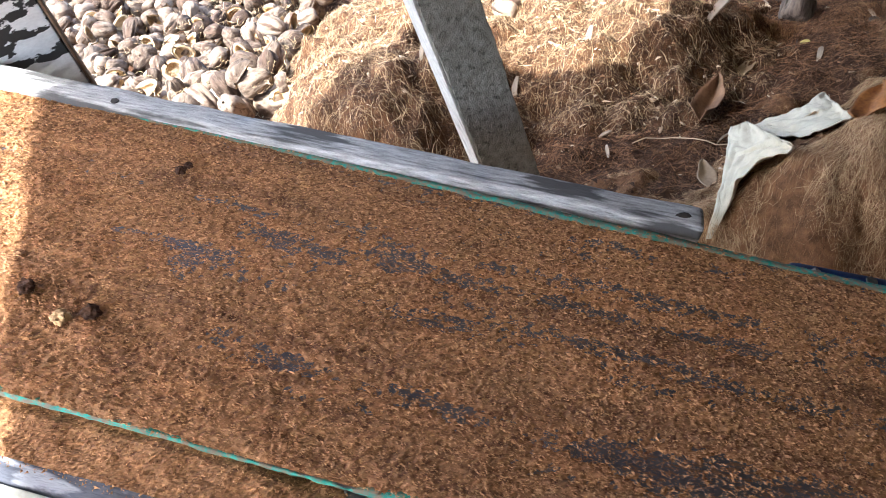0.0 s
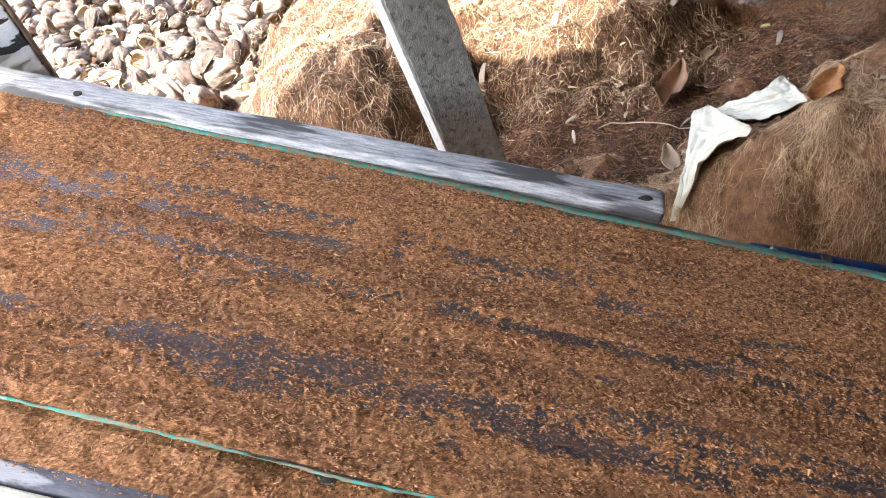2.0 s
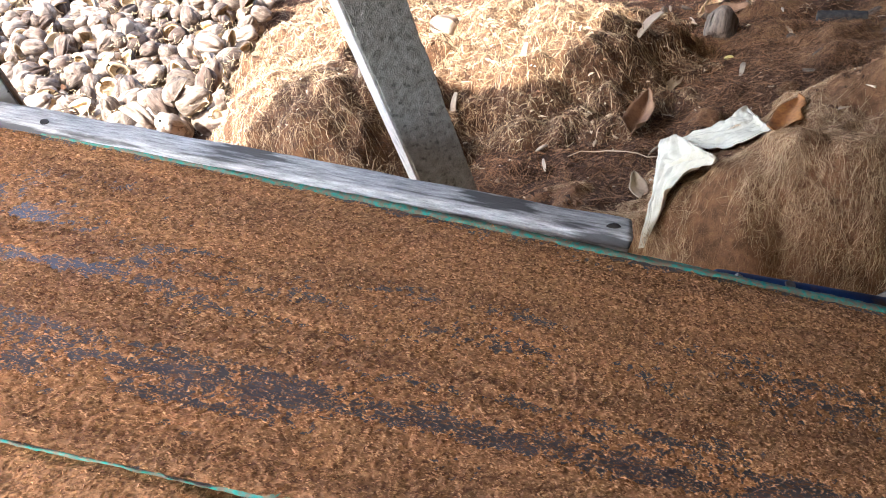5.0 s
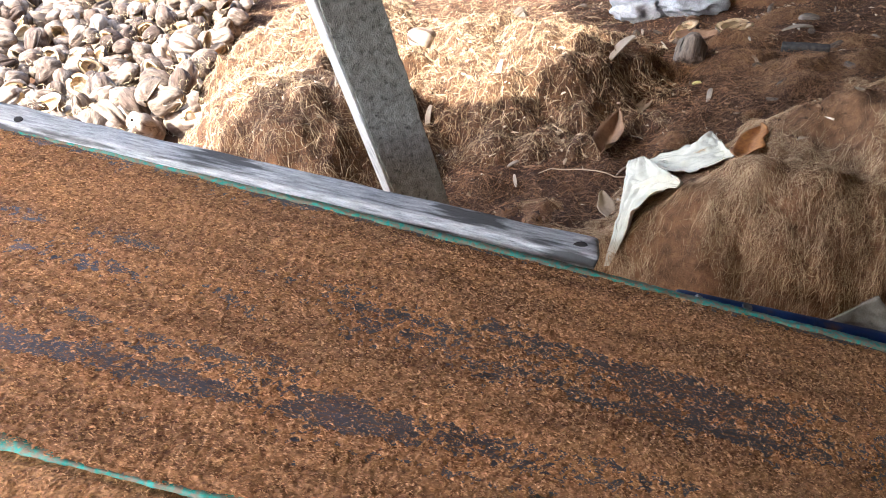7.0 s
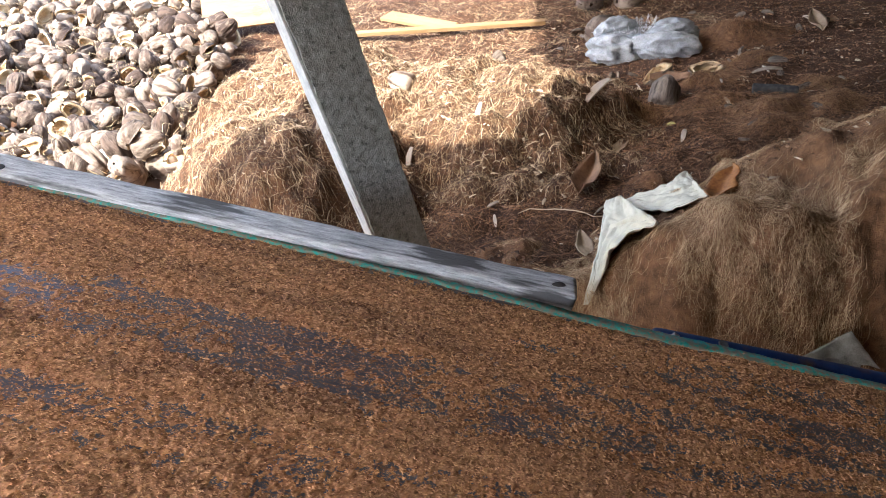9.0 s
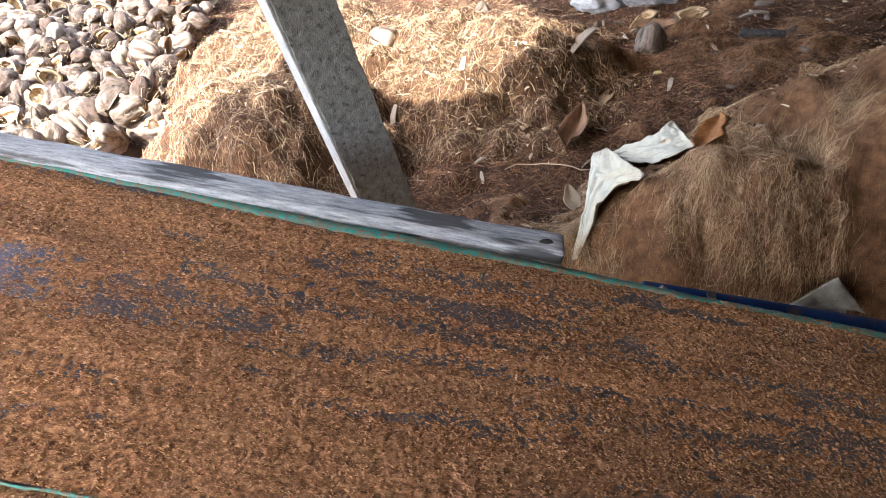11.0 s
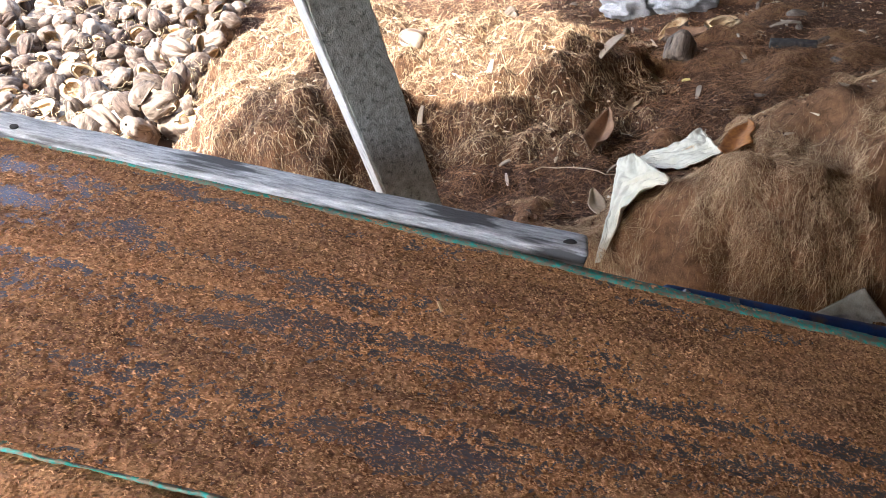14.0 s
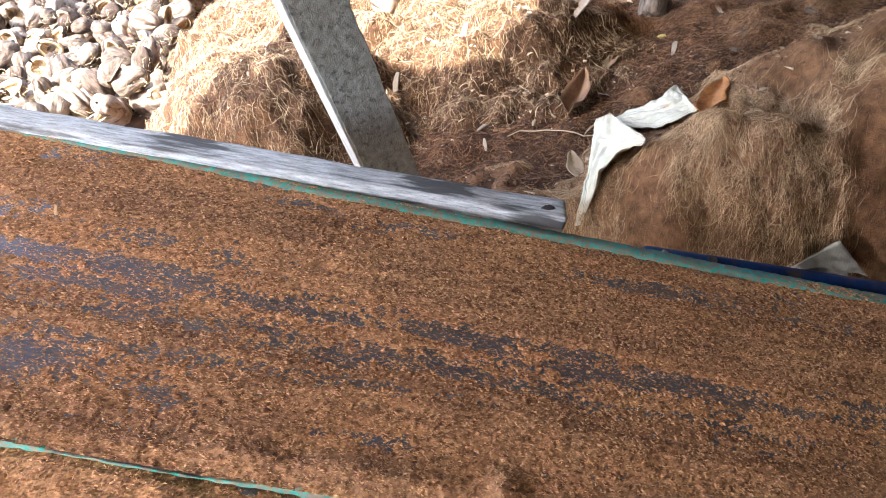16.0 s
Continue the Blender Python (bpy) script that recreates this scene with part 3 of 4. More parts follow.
gz = gz + np.random.default_rng(3).normal(0, 0.0005, gz.shape)
ledge = mesh_from("spilt_pith", np.stack([gu, gv, gz], -1).reshape(-1, 3), grid_faces(860, 30), PITH)
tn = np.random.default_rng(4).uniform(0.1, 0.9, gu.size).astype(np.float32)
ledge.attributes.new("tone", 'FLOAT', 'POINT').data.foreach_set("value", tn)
ledge_part = part("spilt_pith", ledge, PITH, conveyor, "spilt pith lying on the ledge")
r = np.random.default_rng(5)
n = 9000
pu, pv = r.uniform(-1.6, 0.6, n), -0.594 - 0.09 * r.random(n) ** 1.3
pz = -0.016 + 0.012 * fbm(pu / 0.05, pv / 0.03, 81)  - 0.006 * np.clip((pv + 0.615) / 0.02, 0, 1) + 0.010 * vnoise(pu / 0.2, pv / 0.2, 82)
v, f = flakes(n, np.stack([pu, pv, np.maximum(pz, np.where(pv < -0.645, -0.002, -1)) + 0.001], -1), 0.0012 + 0.0026 * r.random(n) ** 2, 6)
part("spilt_crumb_cover", mesh_from("spilt_crumb_cover", v, f, FLAKE), FLAKE, conveyor)
for u in (U_HEAD, U_TAIL):
    drum = part("drum", tube(DRUM - 0.011, DRUM - 0.011, WIDTH + 0.06, 40, 'y'), STEEL, conveyor, "steel end drum", at=in_conveyor(u, V_MID, -DRUM), smooth=False)
    part("shaft", tube(0.022, 0.022, WIDTH + 0.3, 16, 'y'), STEEL, drum)
for i in range(6):
    part("idler_roller", tube(0.038, 0.038, WIDTH + 0.02, 24, 'y'), STEEL, conveyor, at=in_conveyor(-1.4 + 0.5 * i, V_MID, -0.050))
for u, top in ((-1.3, 0), (0.9, 0)):
    for v in (0.048, -0.762):
        p = CONVEYOR @ Vector((u, v, -0.15))
        h = p.z - float(ground_z(p.x, p.y)) + 0.03
        leg = part("leg", box(0.06, 0.06, h, 0.005), BLUE, conveyor, "blue steel leg")
        leg.matrix_basis = CONVEYOR.inverted() @ pose(p.x, p.y, p.z - h / 2)

# ---- posts ----
BOTTOM, RISE = Vector((0.140, 1.205, 0.640)), Vector((-0.158, -0.03, 1.0)).normalized()


def slanted(base, along, face):
    """A pose at base whose z runs along a direction and whose y looks away from face."""
    z = along.normalized()
    x = face.cross(z).normalized()
    return Matrix.Translation(base) @ Matrix((x, z.cross(x), z)).transposed().to_4x4()


def concrete_post():
    post = thing("concrete_post", "leaning rough grey concrete post, one side painted pale as skylit", "post", at=slanted(BOTTOM, RISE, Vector((-0.18, 0.98, 0)).normalized()))
    bm = box(2.2, 0.12, 0.110, 0.003, 220, 0.0, 1)
    bmesh.ops.rotate(bm, verts=bm.verts, matrix=Euler((0, radians(-90), 0)).to_matrix())
    for v in bm.verts:
        q = v.co * 26
        v.co += 0.0024 * Vector((noise.noise(q) + 0.6 * noise.noise(q * 3.1), noise.noise(q + Vector((9, 1, 4))), 0))
    part("shaft", bm, CONCRETE, post, at=pose(0.055, 0.06, 0.37))
    # thin paler slab on the left side, its skylight put into the colour
    bm = box(2.2, 0.112, 0.006, 0.002, 120)
    bmesh.ops.rotate(bm, verts=bm.verts, matrix=Euler((0, radians(-90), 0)).to_matrix())
    part("render_coat", bm, PALE_GREY, post, "post side painted paler for skylight", at=pose(-0.0025, 0.06, 0.37))


concrete_post()
wood_post = thing("painted_post", "old timber post with peeling white paint", "post", at=slanted(Vector((-0.60, 1.41, 0.95)), Vector((-0.05, 0, 1)), Vector((-0.33, 0.944, 0)).normalized()))
bm = box(2.35, 0.05, 0.19, 0.004, 100)
bmesh.ops.rotate(bm, verts=bm.verts, matrix=Euler((0, radians(-90), 0)).to_matrix())
for v in bm.verts:
    q = v.co * 14
    v.co += 0.003 * Vector((noise.noise(q), noise.noise(q + Vector((9, 1, 4))), 0))
part("shaft", bm, PEEL, wood_post, at=pose(-0.095, 0.0, 0.075))
bm = box(2.35, 0.048, 0.006, 0.002, 60)
bmesh.ops.rotate(bm, verts=bm.verts, matrix=Euler((0, radians(-90), 0)).to_matrix())
part("bare_edge", bm, WOOD_RAW, wood_post, "bare brown edge", at=pose(0.004, 0.0, 0.075))

# ---- unseen roof, added to shade the place ----
ROOF_Z = 2.20
# outline shaped so that the roof's shadow ends along the wanted sun line
EDGE = [(-1.535, -3.86), (-1.535, 0.67), (-1.55, 0.98), (-1.42, 1.02), (-1.42, 1.20), (-1.77, 1.26), (-1.72, 1.54), (-1.55, 1.58), (-1.47, 1.77), (-1.29, 1.82), (-1.13, 1.92), (-1.00, 1.65), (-0.78, 1.60), (-0.53, 1.72), (-0.42, 1.76), (-0.27, 2.08), (-0.27, 2.50), (-0.40, 2.72), (-0.47, 3.04), (-0.17, 3.84), (1.33, 5.34), (7.43, 5.64), (7.43, -3.86)]


def inside(px, py, poly):
    hit = np.zeros(px.shape, bool)
    for (xa, ya), (xb, yb) in zip(poly, poly[1:] + poly[:1]):
        if ya != yb:
            hit ^= ((ya > py) != (yb > py)) & (px < (xb - xa) * (py - ya) / (yb - ya) + xa)
    return hit


def roof_mesh():
    xs, ys = np.arange(-2.6, 7.2, 0.04), np.arange(-4.2, 5.8, 0.04)
    gx, gy = np.meshgrid(xs, ys, indexing="ij")
    ragged = 0.05 + 0.11 * np.clip((gy - 0.8) / 0.6, 0, 1)
    wx, wy = gx + ragged * (fbm(gx * 5, gy * 5, 91) - 0.5), gy + ragged * (fbm(gx * 5, gy * 5, 95) - 0.5)
    keep = inside(wx, wy, EDGE)
    for hx, hy, hr in HOLES:
        keep &= np.hypot(gx - hx, (gy - hy)) > hr * (0.7 + 0.6 * fbm(gx * 9, gy * 9, 97))
    # lower to the right, to cut the sky light there
    gz = ROOF_Z - 0.36 * np.clip(gx, 0, 2.6) + 0.12 * (fbm(gx * 3, gy * 3, 99) - 0.5)
    faces = grid_faces(len(xs), len(ys))
    faces = faces[keep.ravel()[faces].all(1)]
    used = np.unique(faces)
    to = np.zeros(gx.size, np.int64)
    to[used] = np.arange(len(used))
    me = mesh_from("roof_sheet", np.stack([gx, gy, gz], -1).reshape(-1, 3)[used], to[faces], SHADE_ROOF)
    return me


# gaps in the added roof, for flecks of sun: x, y, radius
HOLES = [(-1.35, 1.64, 0.045), (-1.19, 1.54, 0.04), (0.13, 2.34, 0.05), (0.63, 2.89, 0.07), (1.03, 2.84, 0.07), (0.53, 3.34, 0.06), (1.23, 3.74, 0.08), (0.23, 3.04, 0.05)]
roof = thing("thatch_roof", "unseen ragged roof added to shade the conveyor", "roof", kind="structure", me=roof_mesh())
solid = roof.modifiers.new("thickness", 'SOLIDIFY')
solid.thickness = 0.06

# dark walls added out of sight behind and beside, to block sky light
BLOCKER = material("dark boards of added walls", (0.05, 0.04, 0.03), (0.16, 0.12, 0.085), 8, 0.9, stretch=(1, 1, 0.15), bump=0.4)
for name, sx, sy, x, y, high in (("wall_south", 4.55, 0.05, 1.375, -0.70, 3.0), ("wall_east", 0.05, 6.9, 3.7, 1.55, 1.8), ("wall_north", 2.2, 0.05, 2.6, 5.0, 2.4)):
    me = bpy.data.meshes.new(name)
    bm = box(sx, sy, high, 0.0, 20)
    for v in bm.verts:
        if v.co.z > 0:
            v.co.z = min(v.co.z, ROOF_Z - 0.08 - 0.36 * min(max(v.co.x + x, 0), 2.6) - high / 2 + 0.3)
    bm.to_mesh(me)
    bm.free()
    me.materials.append(BLOCKER)
    thing(name, "unseen dark wall added to block sky light", "wall", kind="structure", at=pose(x, y, high / 2 - 0.3), me=me)

# ---- coconut husks ----
def husk_mesh(seed, opening=0.0, size=0.085, nu=34, nv=12):
    """A dry husk with three ridges and a pointed end. opening: the part of its side that is split away, showing the fibre inside."""
    r = np.random.default_rng(seed)
    span = 2 * np.pi * (1 - opening)
    lobes, ph = r.uniform(0.02, 0.07), r.uniform(0, 6)
    dent = r.uniform(0.1, 0.3)
    cuts = r.uniform(0, 2 * np.pi) + np.arange(4) * 1.57 + r.normal(0, 0.3, 4)

    def skin(scale):
        a = np.linspace(0, span, nu)
        b = np.linspace(0.03, np.pi - 0.03, nv)
        ga, gb = np.meshgrid(a, b, indexing="ij")
        rad = np.sin(gb) ** 0.62 * (1 + lobes * np.cos(3 * ga + ph)) * (1 - dent * vnoise(ga * 1.2 + seed, gb * 1.7, seed + 5))
        rad = rad * (1 + 0.14 * (vnoise(ga * 4 + seed, gb * 1.4, seed) - 0.5))
        for c in cuts:
            gap = np.abs((ga - c + np.pi) % (2 * np.pi) - np.pi)
            rad = rad * (1 - 0.42 * np.exp(-(gap / 0.13) ** 2) * np.clip(0.35 + 0.9 * np.cos(gb), 0, 1))
        x = np.cos(gb) * 1.10
        k = 1 - 0.18 * np.cos(gb)
        return np.stack([x * scale * 0.98, rad * k * np.cos(ga) * scale, rad * k * np.sin(ga) * scale], -1)

    outer = skin(size)
    if opening == 0:
        faces = grid_faces(nu, nv)
        me = mesh_from("husk", outer.reshape(-1, 3), faces, [HUSK, HUSK_IN], True)
        return me
    inner = skin(size * 0.74) + r.normal(0, size * 0.03, outer.shape)
    f0 = grid_faces(nu, nv)
    f1 = f0[:, ::-1] + nu * nv
    i = np.arange(nu * nv).reshape(nu, nv)
    o = nu * nv
    rim = [np.stack([i[e, :-1], i[e, 1:], i[e, 1:] + o, i[e, :-1] + o], -1) for e in (0, -1)]
    faces = np.concatenate([f0, f1, *rim])
    me = mesh_from("husk", np.concatenate([outer.reshape(-1, 3), inner.reshape(-1, 3)]), faces, [HUSK, HUSK_IN], True)
    index = np.zeros(len(faces), np.int32)
    index[len(f0):] = 1
    me.polygons.foreach_set("material_index", index)
    return me


KINDS = [husk_mesh(1), husk_mesh(2), husk_mesh(3), husk_mesh(4), husk_mesh(5, 0.12), husk_mesh(6, 0.3), husk_mesh(7, 0.45), husk_mesh(8, 0.55)]
LOWER = [husk_mesh(k + 1, o, 0.085, 12, 7) for k, o in enumerate((0, 0, 0, 0, 0.12, 0.3, 0.45, 0.55))]
FRAGMENTS = []
for k in (6, 7):
    me = KINDS[k].copy()
    me.materials[0], me.materials[1] = HUSK_OLD, LEAF_BROWN
    FRAGMENTS.append(me)
LABELS = ["whole dry coconut husk with grey tan skin in the heap"] * 4 + ["split dry coconut husk in the heap"] * 2 + ["opened coconut husk showing yellow fibre"] * 2


def husk_heap():
    r = np.random.default_rng(77)
    spots = []
    for layer in range(2):
        for x in np.arange(-2.7, 0.1, 0.118):
            for y in np.arange(2.7, 7.2, 0.112):
                px, py = x + r.normal(0, 0.04) + 0.06 * layer, y + r.normal(0, 0.04) + 0.05 * layer
                if layer and r.random() < 0.22:
                    continue
                if mound_z(px, py) > ground_z(px, py) + 0.05 or px > 0.02 * (py - 3) - 0.38 + 0.12 * vnoise(py * 2, 0, 3):
                    continue
                z = float(ground_z(px, py)) + 0.03 + 0.085 * layer + r.normal(0, 0.022) + 0.12 * float(fbm(px * 1.1, py * 1.1, 33))
                spots.append((layer, math.hypot((px + 0.9) * 1.3, py - 3.6), px, py, z))
    tops = sorted((s for s in spots if s[0] == 1), key=lambda s: s[1])
    chosen = set(tops[:292])
    verts, faces, index, count = [], [], [], 0
    for s in spots:
        k = int(r.choice(len(KINDS), p=[0.10, 0.10, 0.09, 0.09, 0.12, 0.16, 0.18, 0.16]))
        turn = Euler((r.uniform(0, 6.28), r.normal(0, 0.5), r.uniform(0, 6.28)))
        scale = r.uniform(0.58, 0.84)
        m = Matrix.LocRotScale(s[2:], turn, (scale, scale * r.uniform(0.82, 1.05), scale * r.uniform(0.82, 1.05)))
        if s in chosen:
            ob = thing("coconut_husk", LABELS[k], "coconut husk", "coconut husks in the heap", me=KINDS[k])
            ob.matrix_basis = m
        else:
            me = LOWER[k]
            co = np.empty(len(me.vertices) * 3, np.float32)
            me.vertices.foreach_get("co", co)
            co = np.c_[co.reshape(-1, 3), np.ones(len(me.vertices))] @ np.array(m).T
            fc = np.empty(len(me.loops), np.int32)
            me.loops.foreach_get("vertex_index", fc)
            mi = np.empty(len(me.polygons), np.int32)
            me.polygons.foreach_get("material_index", mi)
            verts.append(co[:, :3])
            faces.append(fc.reshape(-1, 4) + count)
            index.append(mi)
            count += len(co)
    me = mesh_from("husk_heap", np.concatenate(verts), np.concatenate(faces), [HUSK, HUSK_IN], True)
    me.polygons.foreach_set("material_index", np.concatenate(index))
    q = np.random.default_rng(78)
    p = np.stack([q.uniform(-2.5, -0.42, 3800), q.uniform(2.6, 6.0, 3800)], -1)
    p = p[fbm(p[:, 0] * 2.6, p[:, 1] * 2.6, 35, 2) > 0.5]

    def heap_top(x, y):
        return ground_z(x, y) + 0.13 + 0.12 * fbm(x * 1.1, y * 1.1, 33) + 0.07 * (fbm(x * 9, y * 9, 36) - 0.5)

    thing("husk_fibre_wisps", "pale yellow fibre wisps pulled out of the husks", "fibre", kind="stuff",
          me=strand_mesh("husk_fibre_wisps", p, heap_top, HUSK_IN, (0.03, 0.10), (0.0008, 0.003), 0.04, seed=79, segs=4, curly=2.5))
    thing("husk_heap", "heap of dry coconut husks lying underneath", "coconut husks", kind="stuff", me=me)


husk_heap()


# ---- small things ----
def cloth(corners, nu=18, nv=18, wave=0.012, seed=1, sag=0.0, ragged=0.0):
    """A wrinkled sheet between four corner places, in world space."""
    a, b, c, d = (np.array(p, float) for p in corners)
    s, t = np.meshgrid(np.linspace(0, 1, nu), np.linspace(0, 1, nv), indexing="ij")
    if ragged:
        t = t * (1 + ragged * (vnoise(s * 7, 0 * s, seed) - 0.5))
    p = ((1 - s) * (1 - t))[..., None] * a + (s * (1 - t))[..., None] * b + (s * t)[..., None] * c + ((1 - s) * t)[..., None] * d
    n = np.cross(b - a, d - a)
    n /= np.linalg.norm(n)
    fold = wave * (np.abs(fbm(s * 3.2 + t * 1.5, t * 2.6 - s, seed, 3) - 0.5) * 4 - 0.6) - sag * np.sin(np.pi * s) * np.sin(np.pi * t)
    return (p + fold[..., None] * n).reshape(-1, 3), grid_faces(nu, nv)


def sheets(name, patches, mat, thick=0.003):
    verts, faces, k = [], [], 0
    for v, f in patches:
        verts.append(v)
        faces.append(f + k)
        k += len(v)
    ob = new(name, mesh_from(name, np.concatenate(verts), np.concatenate(faces), mat, True))
    m = ob.modifiers.new("thickness", 'SOLIDIFY')
    m.thickness = thick
    return ob


def z_at(x, y, up=0.0):
    return float(top_z(np.array(x), np.array(y))) + up


def draped(rows, nu=60, nv=44, crease=0.011, seed=1, hem=0.004):
    """A smooth sheet laid through rows of guide places, with long shallow creases and a rolled hem."""
    even = [np.stack([np.interp(np.linspace(0, len(p) - 1, nv), np.arange(len(p)), np.array(p)[:, i]) for i in range(3)], -1) for p in rows]
    k = np.linspace(0, len(rows) - 1, nu)
    grid = np.array(even)
    p = np.empty((nu, nv, 3))
    for j in range(nu):
        i = min(int(k[j]), len(rows) - 2)
        f = k[j] - i
        q = [grid[max(0, min(len(rows) - 1, i + d))] for d in (-1, 0, 1, 2)]
        p[j] = 0.5 * (2 * q[1] + (q[2] - q[0]) * f + (2 * q[0] - 5 * q[1] + 4 * q[2] - q[3]) * f * f + (3 * q[1] - q[0] - 3 * q[2] + q[3]) * f ** 3)
    s, t = np.meshgrid(np.linspace(0, 1, nu), np.linspace(0, 1, nv), indexing="ij")
    n = np.cross(p[-1, 0] - p[0, 0], p[-1, -1] - p[0, 0])
    n /= np.linalg.norm(n) * (1 if n[2] > 0 else -1)
    wide = np.linalg.norm(p[:, -1] - p[:, 0], axis=1)[:, None]
    up = crease * np.minimum(1, wide / 0.1) * (2 * np.abs(fbm(t * 7, s * 2.2, seed, 3) - 0.5) + 1.5 * fbm(s * 11, t * 7, seed + 5, 3))
    up = up + hem * np.exp(-((1 - t) / 0.05) ** 2) + hem * np.exp(-((1 - s) / 0.03) ** 2)
    return (p + up[..., None] * n).reshape(-1, 3), grid_faces(nu, nv)


sack = thing("white_sack", "white woven plastic sack draped against the fine fibre pile", "sack")
sheets("front_panel", [draped((((0.614, 1.145, 0.323), (0.626, 1.138, 0.327)), ((0.648, 1.178, 0.372), (0.678, 1.159, 0.392)), ((0.735, 1.310, 0.330), (0.718, 1.176, 0.438)),
                               ((0.79, 1.407, 0.327), (0.799, 1.327, 0.372), (0.768, 1.181, 0.475)), ((0.869, 1.554, 0.264), (0.824, 1.351, 0.389), (0.80, 1.190, 0.500), (0.79, 1.109, 0.536)),
                               ((0.905, 1.611, 0.247), (0.937, 1.574, 0.278), (0.816, 1.242, 0.484), (0.787, 1.113, 0.551))), seed=3, crease=0.012)], SACK).parent = sack
sheets("back_panel", [draped((((0.906, 1.615, 0.240), (0.902, 1.587, 0.243)), ((0.945, 1.582, 0.266), (0.931, 1.531, 0.263)), ((1.016, 1.533, 0.306), (0.927, 1.385, 0.345)),
                              ((1.068, 1.52, 0.332), (0.941, 1.28, 0.428)), ((1.133, 1.56, 0.317), (1.001, 1.25, 0.462))), seed=9, crease=0.012)], SACK).parent = sack
fray = np.stack([np.random.default_rng(8).normal(1.185, 0.008, 14), np.random.default_rng(9).normal(1.645, 0.008, 14)], -1)
part("frayed_thread", strand_mesh("frayed_thread", fray, lambda x, y: 0.25 + 0 * x, SACK, (0.02, 0.05), (0.001, 0.002), 0.03, seed=45), SACK, sack)
old = sheets("sack_scrap", [cloth(((0.974, 0.832, 0.307), (1.105, 0.825, 0.366), (1.170, 0.777, 0.266), (1.040, 0.800, 0.300)), 18, 14, 0.012, 13, -0.012, 0.3)], SACK_OLD)
tagged(old, "dirty grey scrap of sack on the fibre", "sack")


def leaf(name, x, y, length, width, turn, mat, label, curl=0.5, up=0.012, seed=1, pitch=0.0):
    """A dry curled blade, folded along its middle."""
    nu, nv = 16, 9
    s, t = np.meshgrid(np.linspace(0, 1, nu), np.linspace(-1, 1, nv), indexing="ij")
    w = width / 2 * np.sin(np.pi * np.clip(s * 0.93 + 0.07, 0, 1)) ** 0.6 * (0.7 + 0.6 * vnoise(s * 5, t * 0.8, seed + 9))
    px = (s - 0.5) * length
    py = t * w * (1 - 0.25 * curl)
    pz = curl * width * 0.3 * np.abs(t) + 0.25 * width * (fbm(s * 3 + seed, t * 1.5, seed + 3, 3) - 0.5) + 0.3 * curl * length * (s - 0.4) ** 2
    ob = new(name, mesh_from(name, np.stack([px, py, pz], -1).reshape(-1, 3), grid_faces(nu, nv), mat, True))
    ob.matrix_basis = pose(x, y, z_at(x, y, up), pitch, 0, turn)
    m = ob.modifiers.new("thickness", 'SOLIDIFY')
    m.thickness = 0.002
    return tagged(ob, label, "leaf")


leaf("rusty_leaf", 1.045, 1.27, 0.155, 0.085, 40, LEAF_RUST, "curled rust orange dry leaf on the fibre pile", 0.5, 0.012, 2, -10)
leaf("dry_leaf", 0.90, 1.775, 0.19, 0.11, 50, LEAF_BROWN, "folded brown dry leaf on the ground", 1.15, 0.012, 3, 0)
leaf("dry_leaf", 0.722, 1.395, 0.105, 0.055, 78, CHIP_LEAF, "small pale dry leaf standing on the ground", 0.6, 0.022, 4, 12)
leaf("dry_leaf", 1.13, 2.02, 0.12, 0.06, 30, LEAF_DRY, "small flat brown dry leaf on the ground", 0.4, 0.012, 5)
leaf("dry_leaf", 1.66, 2.60, 0.17, 0.10, -25, LEAF_BROWN, "broad rusty dry leaf beside the plastic", 0.5, 0.03, 6)
leaf("dry_leaf", 2.74, 3.03, 0.2, 0.1, 70, LEAF_DRY, "crumpled reddish dry leaf on the earth", 0.8, 0.02, 8)


def splinter(x, y, length, width, turn, mat, label, seed, up=0.008, lean=0.0):
    bm = box(length, width, 0.006, 0.002, 14, 0.006, seed)
    for v in bm.verts:
        v.co.z += 0.10 * length * math.cos(v.co.x / length * 3)
        v.co.y *= 1 - 0.7 * abs(v.co.x / length * 1.8) ** 2
    me = bpy.data.meshes.new("husk_splinter")
    bm.to_mesh(me)
    bm.free()
    me.materials.append(mat)
    ob = new("husk_splinter", me)
    ob.matrix_basis = pose(x, y, z_at(x, y, up), 0, lean, turn)
    tagged(ob, label, "husk splinter", "husk splinters on the ground")


for x, y, ln, w, turn, lean, lab in ((1.13, 2.22, 0.20, 0.035, 35, -8, "bleached grey husk strip on the ground"), (0.575, 1.775, 0.05, 0.011, 20, 0, "pale husk splinter on the ground"),
                                     (0.543, 1.65, 0.045, 0.011, 75, -15, "pale husk splinter on the ground"), (0.38, 2.14, 0.16, 0.02, 68, -20, "bleached husk strip on the mound's side"),
                                     (0.65, 2.17, 0.14, 0.022, 60, -15, "bleached husk strip on the mound's side"), (-0.42, 2.05, 0.16, 0.035, 5, 0, "pale husk strip on the mound's foot"),
                                     (-0.28, 2.5, 0.22, 0.025, 25, 0, "sunlit pale husk strip on the mound"), (0.10, 2.1, 0.09, 0.018, 70, -20, "pale husk splinter on the mound's side"),
                                     (1.7, 2.05, 0.10, 0.02, 20, 0, "pale husk splinter on the ground"), (2.0, 2.4, 0.13, 0.022, -10, 0, "pale husk splinter on the ground"),
                                     (1.35, 1.95, 0.09, 0.018, 50, 0, "pale husk splinter on the ground")):
    splinter(x, y, ln, w, turn, PALE_STRIP, lab, int(x * 37) % 19, 0.010, lean)
r = np.random.default_rng(19)
